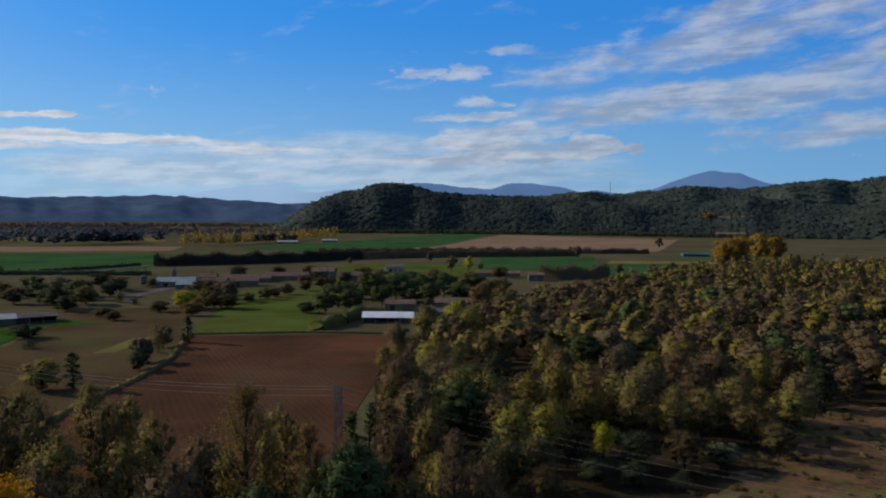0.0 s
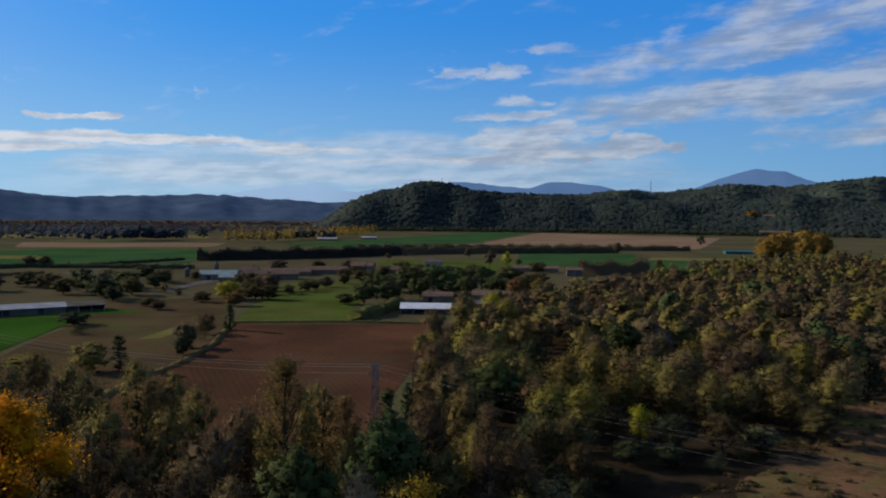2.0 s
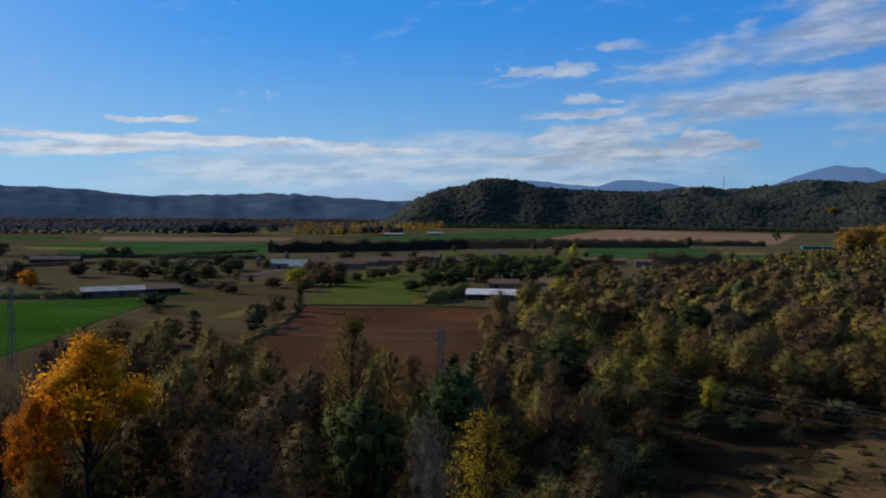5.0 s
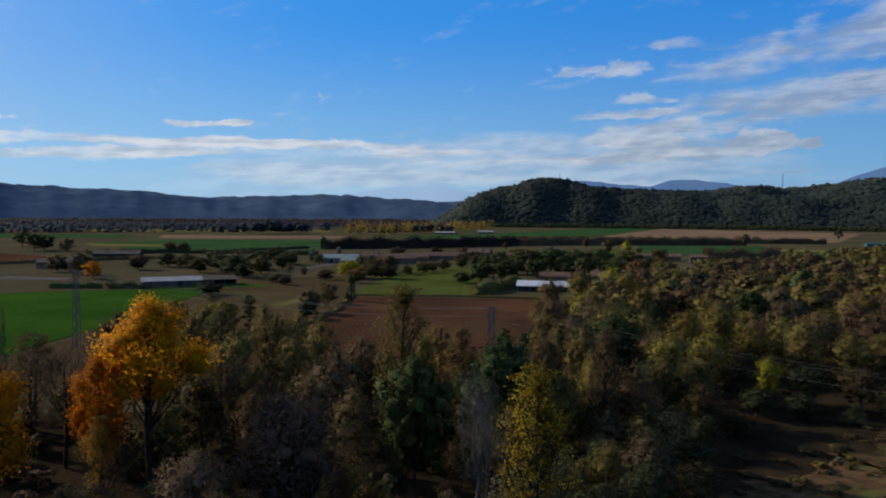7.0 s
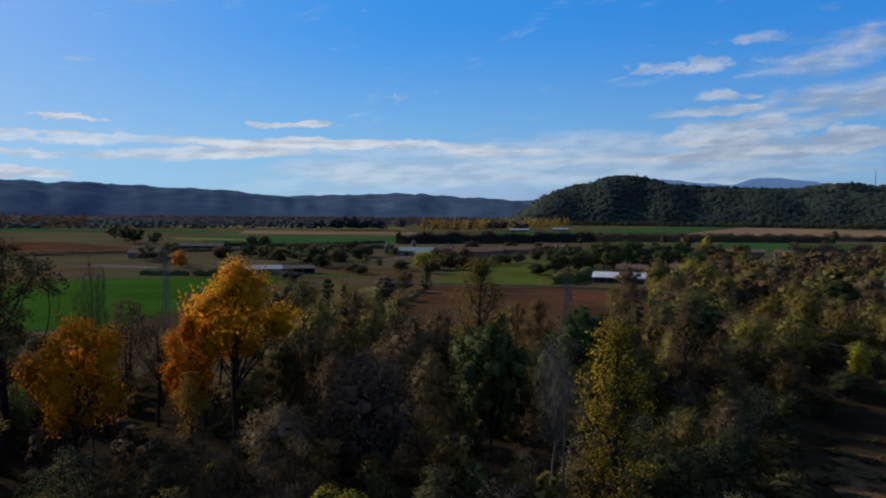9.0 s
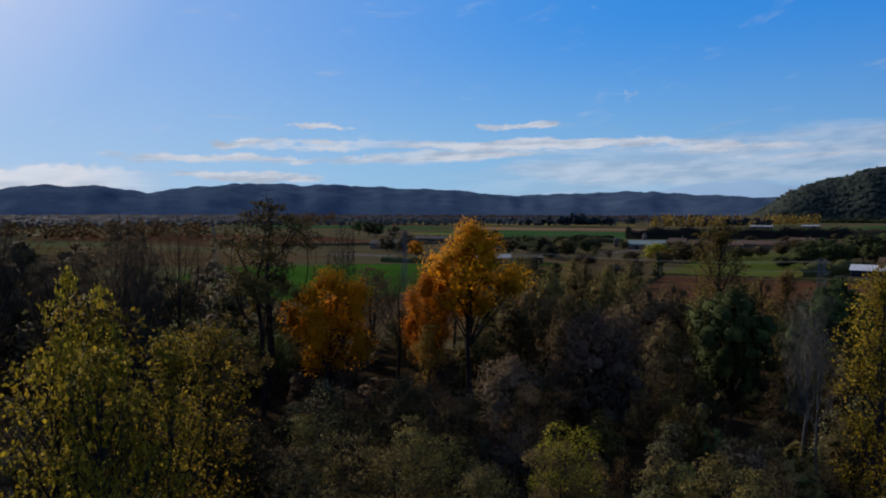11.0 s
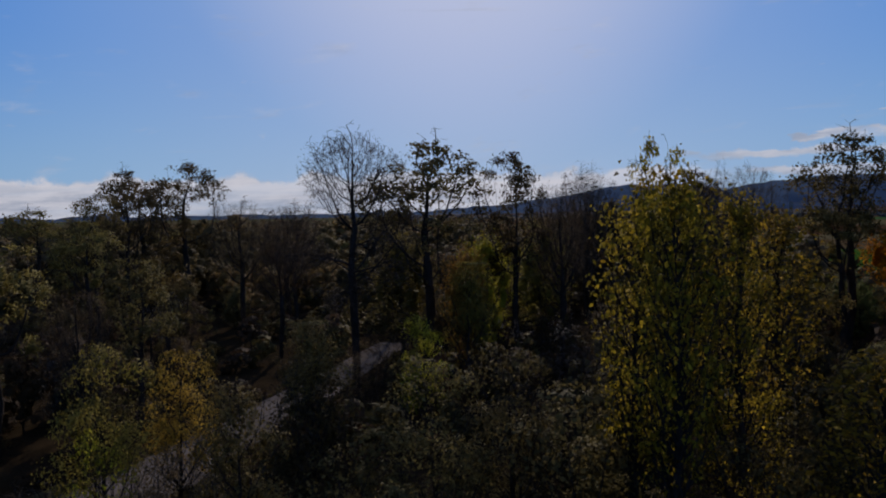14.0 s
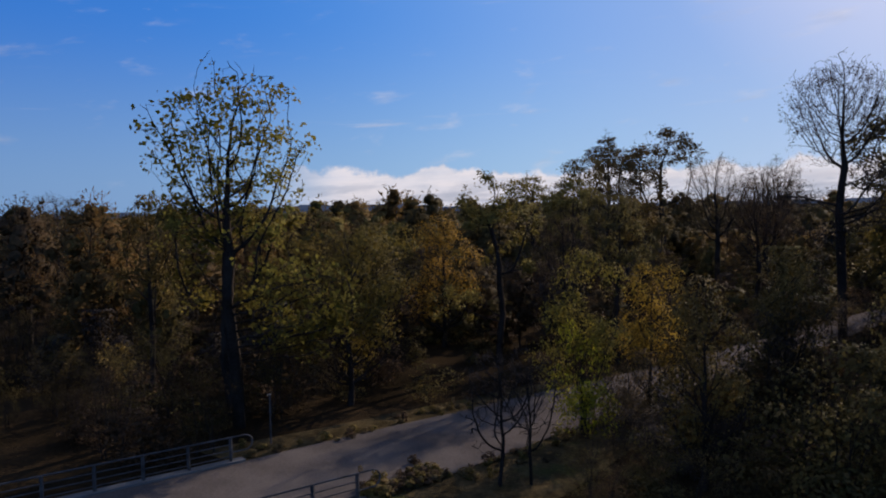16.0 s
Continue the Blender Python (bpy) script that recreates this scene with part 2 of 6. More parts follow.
LEAF = {
    "olive": leaf("olive_leaves", (0.138, 0.106, 0.033), (0.176, 0.134, 0.038), (0.215, 0.162, 0.042), 0.24),
    "green": leaf("green_leaves", (0.085, 0.098, 0.03), (0.13, 0.138, 0.04), (0.18, 0.17, 0.045), 0.4),
    "yellow": leaf("yellow_green_leaves", (0.20, 0.178, 0.02), (0.33, 0.285, 0.028), (0.47, 0.375, 0.034), 0.45),
    "lemon": leaf("lemon_leaves", (0.15, 0.115, 0.014), (0.33, 0.245, 0.022), (0.54, 0.38, 0.032), 0.5),
    # yellow leaves again, darks and brights spread for near trees against the sun
    "citron": leaf("backlit_yellow_leaves", (0.125, 0.096, 0.014), (0.31, 0.225, 0.022), (0.58, 0.40, 0.03), 0.42),
    "gold": leaf("golden_leaves", (0.48, 0.185, 0.007), (0.70, 0.275, 0.009), (0.80, 0.36, 0.014), 0.5),
    "amber": leaf("amber_leaves", (0.62, 0.25, 0.007), (0.80, 0.35, 0.009), (0.86, 0.43, 0.012), 0.55),
    "brown": leaf("brown_leaves", (0.135, 0.092, 0.044), (0.17, 0.116, 0.053), (0.205, 0.142, 0.062), 0.35),
    "fawn": leaf("withered_fawn_twigs", (0.13, 0.088, 0.058), (0.18, 0.122, 0.078), (0.235, 0.165, 0.105), 0.35),
    "grey": leaf("bare_twigs", (0.09, 0.077, 0.063), (0.13, 0.112, 0.092), (0.165, 0.145, 0.12), 0.1),
    "pine": leaf("dark_needles", (0.042, 0.054, 0.018), (0.062, 0.076, 0.023), (0.088, 0.102, 0.03), 0.12),
    "pale": leaf("pale_willow_leaves", (0.09, 0.09, 0.038), (0.16, 0.15, 0.065), (0.26, 0.24, 0.13), 0.35),
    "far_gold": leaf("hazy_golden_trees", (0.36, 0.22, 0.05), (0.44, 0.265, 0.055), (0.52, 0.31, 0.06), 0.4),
    # bare twigs again, darkened for trees seen against the bright sky
    "twig": leaf("dark_twigs", (0.035, 0.029, 0.024), (0.055, 0.046, 0.038), (0.075, 0.064, 0.052), 0.05),
    # dusk, umber, moss: dull tones that also serve as shaded olive, brown, green
    "dusk": leaf("dull_shaded_olive_leaves", (0.074, 0.059, 0.024), (0.108, 0.083, 0.031), (0.146, 0.11, 0.038), 0.36),
    "dark": leaf("dark_hedge_leaves", (0.03, 0.028, 0.018), (0.045, 0.04, 0.026), (0.06, 0.052, 0.03), 0.15),
    # blue-grey haze is mixed into the next three tree colours
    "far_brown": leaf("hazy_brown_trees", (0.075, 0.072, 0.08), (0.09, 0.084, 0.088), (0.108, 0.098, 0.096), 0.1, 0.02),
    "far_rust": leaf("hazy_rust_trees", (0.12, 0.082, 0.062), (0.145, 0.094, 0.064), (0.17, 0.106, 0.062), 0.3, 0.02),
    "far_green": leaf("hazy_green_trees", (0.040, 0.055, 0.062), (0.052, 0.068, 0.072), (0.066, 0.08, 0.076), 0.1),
    "umber": leaf("umber_shaded_leaves", (0.085, 0.06, 0.034), (0.118, 0.082, 0.044), (0.15, 0.105, 0.052), 0.3),
    "moss": leaf("dull_shaded_green_leaves", (0.036, 0.044, 0.02), (0.055, 0.064, 0.026), (0.08, 0.085, 0.032), 0.3),
    "honey": leaf("honey_leaves", (0.25, 0.145, 0.026), (0.33, 0.19, 0.032), (0.39, 0.23, 0.04), 0.35),
    "lime": leaf("lime_leaves", (0.165, 0.13, 0.03), (0.205, 0.16, 0.034), (0.25, 0.19, 0.036), 0.36),
    # slightly brighter copy of the dark needles, for pines standing in the sun
    "ever": leaf("sunlit_needles", (0.042, 0.056, 0.017), (0.062, 0.08, 0.022), (0.092, 0.11, 0.028), 0.12),
    "rust": leaf("rusty_leaves", (0.15, 0.09, 0.035), (0.20, 0.122, 0.042), (0.25, 0.16, 0.046), 0.35),
}
BARK = surface("bark", (0.022, 0.018, 0.015), (0.055, 0.046, 0.038), 1.0, 0.9, 0.6, 9.0, 0.8)
BARK_PALE = surface("pale_bark", (0.07, 0.062, 0.054), (0.14, 0.128, 0.11), 1.0, 0.9, 0.5, 9.0, 0.8)
M = {
    "ground": surface("dry_meadow", (0.062, 0.052, 0.027), (0.10, 0.083, 0.042), 1.0, 0.95, 0.5, 1.7, 0.012, third=(0.06, 0.08, 0.028)),
    # brown litter, its tone lowered for the deep shade under the trees
    "litter": surface("shaded_leaf_litter", (0.016, 0.012, 0.007), (0.042, 0.029, 0.016), 1.0, 0.95, 0.7, 4.0, 0.15),
    "brown": surface("ploughed_soil", (0.046, 0.026, 0.015), (0.112, 0.05, 0.026), 1.0, 0.95, 0.6, 1.6, 0.03, wave=(-24, 1.5), third=(0.075, 0.05, 0.028)),
    "stubble": surface("stubble_soil", (0.052, 0.037, 0.019), (0.10, 0.066, 0.032), 1.0, 0.95, 0.6, 1.4, 0.03, wave=(30, 2.2), third=(0.074, 0.07, 0.026)),
    "grass": surface("young_crop", (0.046, 0.062, 0.012), (0.082, 0.104, 0.022), 1.0, 0.9, 0.5, 1.5, 0.03, wave=(62, 2.4), third=(0.09, 0.088, 0.026)),
    "crop": surface("bright_crop", (0.02, 0.056, 0.007), (0.042, 0.094, 0.013), 1.0, 0.9, 0.5, 1.4, 0.03, wave=(40, 2.4)),
    "dark_crop": surface("dark_crop", (0.024, 0.06, 0.02), (0.042, 0.088, 0.028), 1.0, 0.9, 0.4, 1.2, 0.02),
    "beige": surface("bare_beige_soil", (0.165, 0.105, 0.062), (0.22, 0.14, 0.085), 1.0, 0.95, 0.3, 1.0, 0.012),
    "straw": surface("straw_meadow", (0.11, 0.10, 0.03), (0.17, 0.14, 0.045), 1.0, 0.95, 0.5, 1.7, 0.05),
    "scrub": surface("clearing_grass", (0.035, 0.03, 0.013), (0.165, 0.085, 0.043), 1.0, 0.95, 1.0, 0.7, 0.12, third=(0.098, 0.096, 0.026)),
    "gravel": surface("pale_road", (0.085, 0.072, 0.063), (0.14, 0.12, 0.105), 1.0, 0.9, 0.3, 9.0, 0.3),
}


# ---- mesh helpers ----
def mesh(name, verts, faces, mats=(), smooth=False):
    me = bpy.data.meshes.new(name)
    me.from_pydata([tuple(map(float, v)) for v in verts], [], [tuple(map(int, f)) for f in faces])
    for m in mats:
        me.materials.append(m)
    if smooth:
        me.polygons.foreach_set("use_smooth", [True] * len(me.polygons))
    me.update()
    return me


def part(name, bm, mat, parent, label=""):
    me = bpy.data.meshes.new(name)
    bm.to_mesh(me)
    bm.free()
    me.materials.append(mat)
    ob = new(name, me)
    ob.parent = parent
    return tagged(ob, label)


def piece(name, me, parent, label=""):
    ob = new(name, me)
    ob.parent = parent
    return tagged(ob, label)


def sheet(name, corners, mat, z, label, category, ragged=0.0):
    """A field or path: a patch of ground with an uneven edge."""
    r = random.Random(name + label)
    pts, n = [], len(corners)
    for i in range(n):
        a, b = Vector(corners[i]), Vector(corners[(i + 1) % n])
        k = int((b - a).length / 0.8) if ragged else max(2, min(14, int((b - a).length / 12)))
        for j in range(k):
            p = a.lerp(b, j / k)
            w = min(1.2, (b - a).length * 0.015)
            if ragged:
                u, v = (noise.noise((p.x * 0.16, p.y * 0.16, c)) + 0.55 * noise.noise((p.x * 0.6, p.y * 0.6, c)) for c in (0.5, 7.5))
                pts.append((p.x + ragged * u, p.y + ragged * v, z))
            else:
                pts.append((p.x + r.uniform(-w, w), p.y + r.uniform(-w, w), z))
    bm = bmesh.new()
    f = bm.faces.new([bm.verts.new(p) for p in pts])
    f.normal_update()
    if f.normal.z < 0:
        f.normal_flip()
    bmesh.ops.triangulate(bm, faces=[f])
    me = bpy.data.meshes.new(name)
    bm.to_mesh(me)
    bm.free()
    me.materials.append(mat)
    return tagged(new(name, me), label, category, kind="structure")


# ---- terrain ----
ground_me = mesh("ground", [(4900 * math.cos(a * math.pi / 32), 4900 * math.sin(a * math.pi / 32), 0) for a in range(64)], [tuple(range(64))], [M["ground"]])
tagged(new("ground", ground_me), "flat olive-brown farmland of meadow and soil", "ground", kind="structure")

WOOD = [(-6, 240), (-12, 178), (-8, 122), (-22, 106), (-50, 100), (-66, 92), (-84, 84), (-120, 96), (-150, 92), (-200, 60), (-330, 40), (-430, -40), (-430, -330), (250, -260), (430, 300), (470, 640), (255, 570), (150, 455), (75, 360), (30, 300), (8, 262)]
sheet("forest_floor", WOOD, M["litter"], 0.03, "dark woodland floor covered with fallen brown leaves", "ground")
sheet("field", [(-74, 243), (-6, 249), (-12, 176), (-14, 112), (-60, 104), (-68, 140), (-69, 170), (-66, 200)], M["brown"], 0.08, "ploughed field of reddish brown soil in furrows", "field")
sheet("field", [(-75, 247), (-37, 250), (-44, 330), (-47, 405), (-92, 384), (-84, 309)], M["grass"], 0.08, "bright green young crop field behind the ploughed soil", "field")
sheet("field", [(-62.5, 102), (-69.5, 140), (-70.5, 170), (-68, 202), (-76, 242), (-96, 318), (-150, 300), (-128, 264), (-116, 190), (-108, 130), (-100, 100)], M["stubble"], 0.08, "brown stubble field with dry weeds", "field")
sheet("field", [(-109, 128), (-118, 190), (-130, 257), (-158, 246), (-186, 228), (-220, 190), (-190, 130), (-150, 118)], M["crop"], 0.12, "vivid green crop field beside the wood", "field")
sheet("field", [(-128, 262), (-110, 268), (-130, 276), (-160, 262), (-150, 250)], M["crop"], 0.10, "strip of green grass before the barn", "field")
sheet("meadow_patch", [(-92, 212), (-86, 214), (-84, 240), (-90, 238)], M["straw"], 0.12, "pale yellow strip of dry grass", "field")
sheet("field", [(-300, 480), (-190, 520), (-196, 556), (-236, 700), (-360, 690), (-420, 600)], M["dark_crop"], 0.10, "long dark green field beyond the farm road", "field")
sheet("field", [(-196, 813), (-84, 752), (5, 880), (128, 1430), (60, 1480)], M["dark_crop"], 0.10, "green field at the foot of the hill", "field")
sheet("field", [(-60, 795), (84, 765), (252, 816), (404, 1210), (143, 1420), (14, 895)], M["beige"], 0.14, "wide bare field of pale beige soil", "field")
sheet("field", [(38, 520), (50, 690), (157, 706), (129, 556)], M["dark_crop"], 0.12, "bluish green crop field among hedges", "field")
sheet("field", [(112, 464), (146, 605), (237, 612), (150, 472)], M["dark_crop"], 0.14, "deep green field beside the hedge", "field")
sheet("field", [(146, 612), (160, 650), (250, 650), (237, 618)], M["straw"], 0.12, "strip of pale straw-coloured meadow", "field")
sheet("field", [(-52, 425), (30, 425), (42, 585), (-64, 575)], M["grass"], 0.10, "green meadow round a farmhouse", "field")
sheet("field", [(331, 600), (420, 600), (470, 702), (380, 702)], M["beige"], 0.12, "bare field of reddish soil", "field")
sheet("clearing", [(12, 64), (32, 58), (68, 86), (90, 104), (116, 156), (88, 158), (78, 149), (61, 128), (48, 116), (33, 97), (20, 84)], M["scrub"], 0.10, "rough grassy clearing in the wood", "ground", ragged=4.5)
sheet("field", [(-420, 700), (-250, 752), (-262, 840), (-470, 800)], M["beige"], 0.12, "pale bare field beyond the green crops", "field")
sheet("field", [(-720, 620), (-470, 700), (-500, 800), (-780, 740)], M["dark_crop"], 0.12, "dark green field far across the plain", "field")
sheet("field", [(-640, 900), (-330, 980), (-370, 1080), (-720, 1000)], M["straw"], 0.12, "straw-coloured meadow far across the plain", "field")
sheet("field", [(-900, 760), (-560, 860), (-600, 900), (-960, 860)], M["brown"], 0.12, "dark ploughed strip far across the plain", "field")
sheet("road", [(-228, 424), (-219, 484), (-200, 553), (-196, 553), (-214, 482), (-223, 422)], M["gravel"], 0.16, "pale narrow farm road between fields", "road")
sheet("road", [(-137, 340), (-136, 373), (-134, 408), (-124, 408), (-129, 373), (-132, 340)], M["gravel"], 0.16, "pale sandy farm track", "road")


def interp(x, pts):
    return float(np.interp(x, [p[0] for p in pts], [p[1] for p in pts]))


# ridge lines: degrees to the left, height over the plain in metres
FAR_RIDGE = [(-60, 90), (10, 70), (14, 84), (19, 96), (22, 88), (25, 84), (27, 76), (30, 92), (33, 110), (37, 116), (41, 126), (47, 128), (50, 116), (54, 90), (58, 116), (60, 110), (62, 98), (66, 64), (70, 34), (74, 16), (79, 8), (107, 8), (113, 30), (118, 34), (122, 22), (128, 8), (160, 20), (250, 60), (300, 60)]
NEAR_RIDGE = [(-60, 78), (-34, 64), (-29, 58), (-26, 64), (-23, 70), (-20, 60), (-17.5, 66), (-15, 58), (-12.5, 62), (-10, 66), (-8.4, 72), (-6.5, 73), (-4.9, 73), (-2.6, 75), (0, 86), (0.8, 90), (2, 99), (4, 96), (6, 82), (8, 58), (9.5, 30), (11, 0)]
BACK_RIDGE = [(-60, 160), (-32, 129), (-29.2, 122), (-28, 130), (-25.7, 116), (-24, 106), (-22.4, 106), (-18.4, 109), (-15.8, 98), (-13.7, 88), (-11, 94), (-7.7, 80), (-4.9, 80), (-3, 60), (-1, 20), (0, 0)]


def hill(name, ridge, base, top, back, a0, a1, steps, rows, mat, rough, label, spurs=0.0, grain=0.006):
    """A ridge round the plain, with spurs and gullies running down it; gives back places on its near side."""
    k = (top - base) / (back - base)
    grid = np.zeros((steps + 1, rows + 1, 3))
    for i in range(steps + 1):
        a = a0 + (a1 - a0) * i / steps
        hgt = interp(a, ridge)
        for j in range(rows + 1):
            u = j / rows
            r = base + (back - base) * u
            s = u / k if u < k else (1 - u) / (1 - k)
            s = min(1, max(0, s))
            x, y = -math.sin(radians(a)) * r, math.cos(radians(a)) * r
            fall = noise.noise((a * radians(1) * top / 170.0, u * 0.9, 4.0)) + 0.5 * noise.noise((a * radians(1) * top / 70.0, u * 1.7, 9.0))
            s = min(1.0, max(0.0, s * (1.0 + spurs * fall * (1 - s))))
            s = math.sin(s * math.pi / 2) ** 0.9
            z = hgt * s + s * rough * noise.fractal((x * grain, y * grain, 1.0), 0.8, 2.0, 4) + s * rough * 0.12 * noise.noise((x * 0.05, y * 0.05, 3))
            grid[i, j] = (x, y, max(z, 0) - 0.5 if hgt > 1 else -0.5)
    du, dv = np.gradient(grid, axis=0), np.gradient(grid, axis=1)
    up = np.cross(du, dv)
    up *= np.sign(up[..., 2:] + 1e-9)
    up /= np.linalg.norm(up, axis=2, keepdims=True)
    spots = []
    for i in range(0, steps + 1):
        a = radians(a0 + (a1 - a0) * i / steps)
        for j in range(int(rows * (k + 0.04))):
            x, y, z = grid[i, j]
            if z > 1.0:
                spots.append((x, y, z, -math.sin(a), math.cos(a), (grid[i, j + 1, 2] - z) / ((back - base) / rows), *up[i, j]))
    w = rows + 1
    faces = [(i * w + j, i * w + j + 1, (i + 1) * w + j + 1, (i + 1) * w + j) for i in range(steps) for j in range(rows)]
    ob = tagged(new(name, mesh(name, grid.reshape(-1, 3), faces, [mat], True)), label, "hill", kind="structure")
    return ob, spots


# the air's blue is painted into the colour of the far hills
M["far_hill"] = surface("hazy_wooded_hill", (0.046, 0.072, 0.11), (0.074, 0.105, 0.15), 1.0, 0.95, 1.0, 0.05, 0.012)
# a little blue haze is mixed into the nearer hills' green as well
M["near_hill"] = surface("wooded_hill", (0.034, 0.044, 0.034), (0.048, 0.06, 0.042), 1.0, 0.95, 0.8, 0.2, 0.02)
hill("hills", FAR_RIDGE, 2700, 3400, 4200, 0, 300, 900, 36, M["far_hill"], 16, "long ridge of distant wooded hills tinted with blue haze", 0.55, 0.005)
_, hill_spots = hill("hill", NEAR_RIDGE, 1480, 1720, 2300, -60, 12, 240, 60, M["near_hill"], 10, "low hill covered with dark evergreen woodland", 0.9)

_, back_spots = hill("hill", BACK_RIDGE, 1760, 2064, 2620, -60, 0, 200, 44, M["near_hill"], 10, "long hill covered with evergreen woodland behind the nearer one", 0.9)


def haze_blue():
    """Backdrop of far mountains: the air's pale blue is painted in, and they glow."""
    m, g = material("glowing_blue_haze")
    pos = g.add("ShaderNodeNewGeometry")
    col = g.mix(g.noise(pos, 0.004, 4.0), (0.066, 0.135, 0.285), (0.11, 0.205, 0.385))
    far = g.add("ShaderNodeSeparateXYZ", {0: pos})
    # paler haze painted in towards the left
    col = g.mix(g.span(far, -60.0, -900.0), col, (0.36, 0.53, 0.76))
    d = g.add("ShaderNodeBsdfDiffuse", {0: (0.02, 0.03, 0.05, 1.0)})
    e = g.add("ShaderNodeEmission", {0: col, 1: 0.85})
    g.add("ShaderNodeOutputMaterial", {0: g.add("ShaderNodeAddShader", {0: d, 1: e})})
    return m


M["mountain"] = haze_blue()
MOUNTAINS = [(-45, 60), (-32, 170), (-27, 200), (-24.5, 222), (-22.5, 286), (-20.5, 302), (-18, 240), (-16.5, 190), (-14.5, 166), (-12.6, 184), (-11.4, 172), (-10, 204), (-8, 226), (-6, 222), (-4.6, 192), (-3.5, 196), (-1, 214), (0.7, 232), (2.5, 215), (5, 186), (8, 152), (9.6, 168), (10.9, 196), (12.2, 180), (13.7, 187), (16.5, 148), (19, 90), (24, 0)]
hill("mountains", MOUNTAINS, 4450, 4700, 4880, -45, 24, 260, 6, M["mountain"], 9, "mountains on the horizon in painted pale blue haze")


# ---- trees: templates ----
def tubes(lines, sides):
    """Tapered limbs: lines of (points, radii)."""
    verts, faces = [], []
    for pts, radii in lines:
        first = len(verts)
        for i, (p, r) in enumerate(zip(pts, radii)):
            ahead = (pts[min(i + 1, len(pts) - 1)] - pts[max(i - 1, 0)]).normalized()
            side = ahead.cross(Vector((0.31, 0.95, 0.05))).normalized()
            other = ahead.cross(side)
            for k in range(sides):
                a = 2 * math.pi * k / sides
                verts.append(p + (side * math.cos(a) + other * math.sin(a)) * r)
        for i in range(len(pts) - 1):
            for k in range(sides):
                q = first + i * sides
                faces.append((q + k, q + (k + 1) % sides, q + sides + (k + 1) % sides, q + sides + k))
    return verts, faces


SHAPES = {
    "round": [(0, 0.6), (0.2, 0.9), (0.45, 1.0), (0.7, 0.97), (0.88, 0.82), (1, 0.6)],
    "poplar": [(0, 0.6), (0.15, 0.95), (0.4, 1.0), (0.7, 0.7), (0.9, 0.4), (1, 0.1)],
    "umbrella": [(0, 0.7), (0.25, 0.97), (0.5, 1.0), (0.75, 0.95), (0.92, 0.8), (1, 0.6)],
    "shrub": [(0, 0.8), (0.3, 1.0), (0.6, 0.85), (0.85, 0.5), (1, 0.15)],
}


class Template:
    """One grown tree: limbs as one mesh, leaves as one mesh."""

    def __init__(self, seed, high, base, wide, shape, limbs, subs, twigs, leaves, size, spread, sides=5, stems=1, thin=0.0, thick=1.0, lobes=0):
        r = random.Random(seed)
        self.high, self.wide = high, wide
        lines, anchors = [], []
        top = 0.94 if shape == "poplar" else 0.8
        for stem in range(stems):
            foot = Vector((r.uniform(-1, 1), r.uniform(-1, 1), 0)) * (0.0 if stems == 1 else wide * 0.25)
            lean = Vector((r.uniform(-1, 1), r.uniform(-1, 1), 0)) * wide * (0.12 if stems == 1 else 0.45)
            trunk = [foot + lean * (t ** 1.4) + Vector((r.uniform(-1, 1) * 0.012 * high * (i > 0), r.uniform(-1, 1) * 0.012 * high * (i > 0), high * top * t - 0.3 * (i == 0)))
                     for i, t in enumerate([0, 0.12, 0.28, 0.45, 0.62, 0.8, 1.0])]
            thickness = 0.016 * high * thick / math.sqrt(stems)
            lines.append((trunk, [thickness * q for q in (1.35, 1.0, 0.85, 0.68, 0.5, 0.3, 0.08)]))
            for i in range(limbs // stems):
                u = ((i + r.random()) / (limbs // stems)) ** 0.8
                phi = i * 2.39996 + r.uniform(-0.5, 0.5) + stem
                rad = wide * interp(u, SHAPES[shape]) * (r.uniform(0.62, 1.0) if u < 0.85 else r.uniform(0.1, 1.0))
                z1 = base + u * (0.93 * high - base)
                z0 = max(base * 0.75, z1 - rad * r.uniform(0.7, 1.3) - 0.1 * high)
                t0 = min(0.97, max(0.05, z0 / (high * top)))
                k = min(5, int(np.searchsorted([0.12, 0.28, 0.45, 0.62, 0.8, 1.0], t0)))
                lo, hi = [0, 0.12, 0.28, 0.45, 0.62, 0.8, 1.0][k:k + 2]
                start = trunk[k].lerp(trunk[k + 1], (t0 - lo) / (hi - lo))
                end = Vector((start.x * 0.5 + math.cos(phi) * rad, start.y * 0.5 + math.sin(phi) * rad, z1))
                line = []
                for t in (0, 0.25, 0.5, 0.75, 1.0):
                    p = start.lerp(end, t)
                    p.z -= math.sin(t * math.pi) * 0.10 * (end - start).length
                    w = 0.05 * (end - start).length * (0 < t < 1)
                    line.append(p + Vector((r.uniform(-w, w), r.uniform(-w, w), r.uniform(-w, w))))
                rr = thickness * r.uniform(0.32, 0.5) * (1.15 - 0.6 * u)
                lines.append((line, [rr, rr * 0.75, rr * 0.55, rr * 0.38, rr * 0.12]))
                anchors += [line[4], line[3]]
                for j in range(subs):
                    t = r.uniform(0.35, 0.98)
                    q = line[int(t * 4)].lerp(line[min(4, int(t * 4) + 1)], t * 4 % 1)
                    way = (end - start).normalized() + Vector((r.uniform(-1, 1), r.uniform(-1, 1), r.uniform(-0.5, 1.0))) * 0.9
                    way.normalize()
                    ln = wide * r.uniform(0.22, 0.42)
                    mid = q + way * ln * 0.5 + Vector((0, 0, 0.06 * ln))
                    tip = q + way * ln + Vector((0, 0, 0.2 * ln))
                    lines.append(([q, mid, tip], [rr * 0.3, rr * 0.2, rr * 0.06]))
                    anchors += [mid, tip, tip]
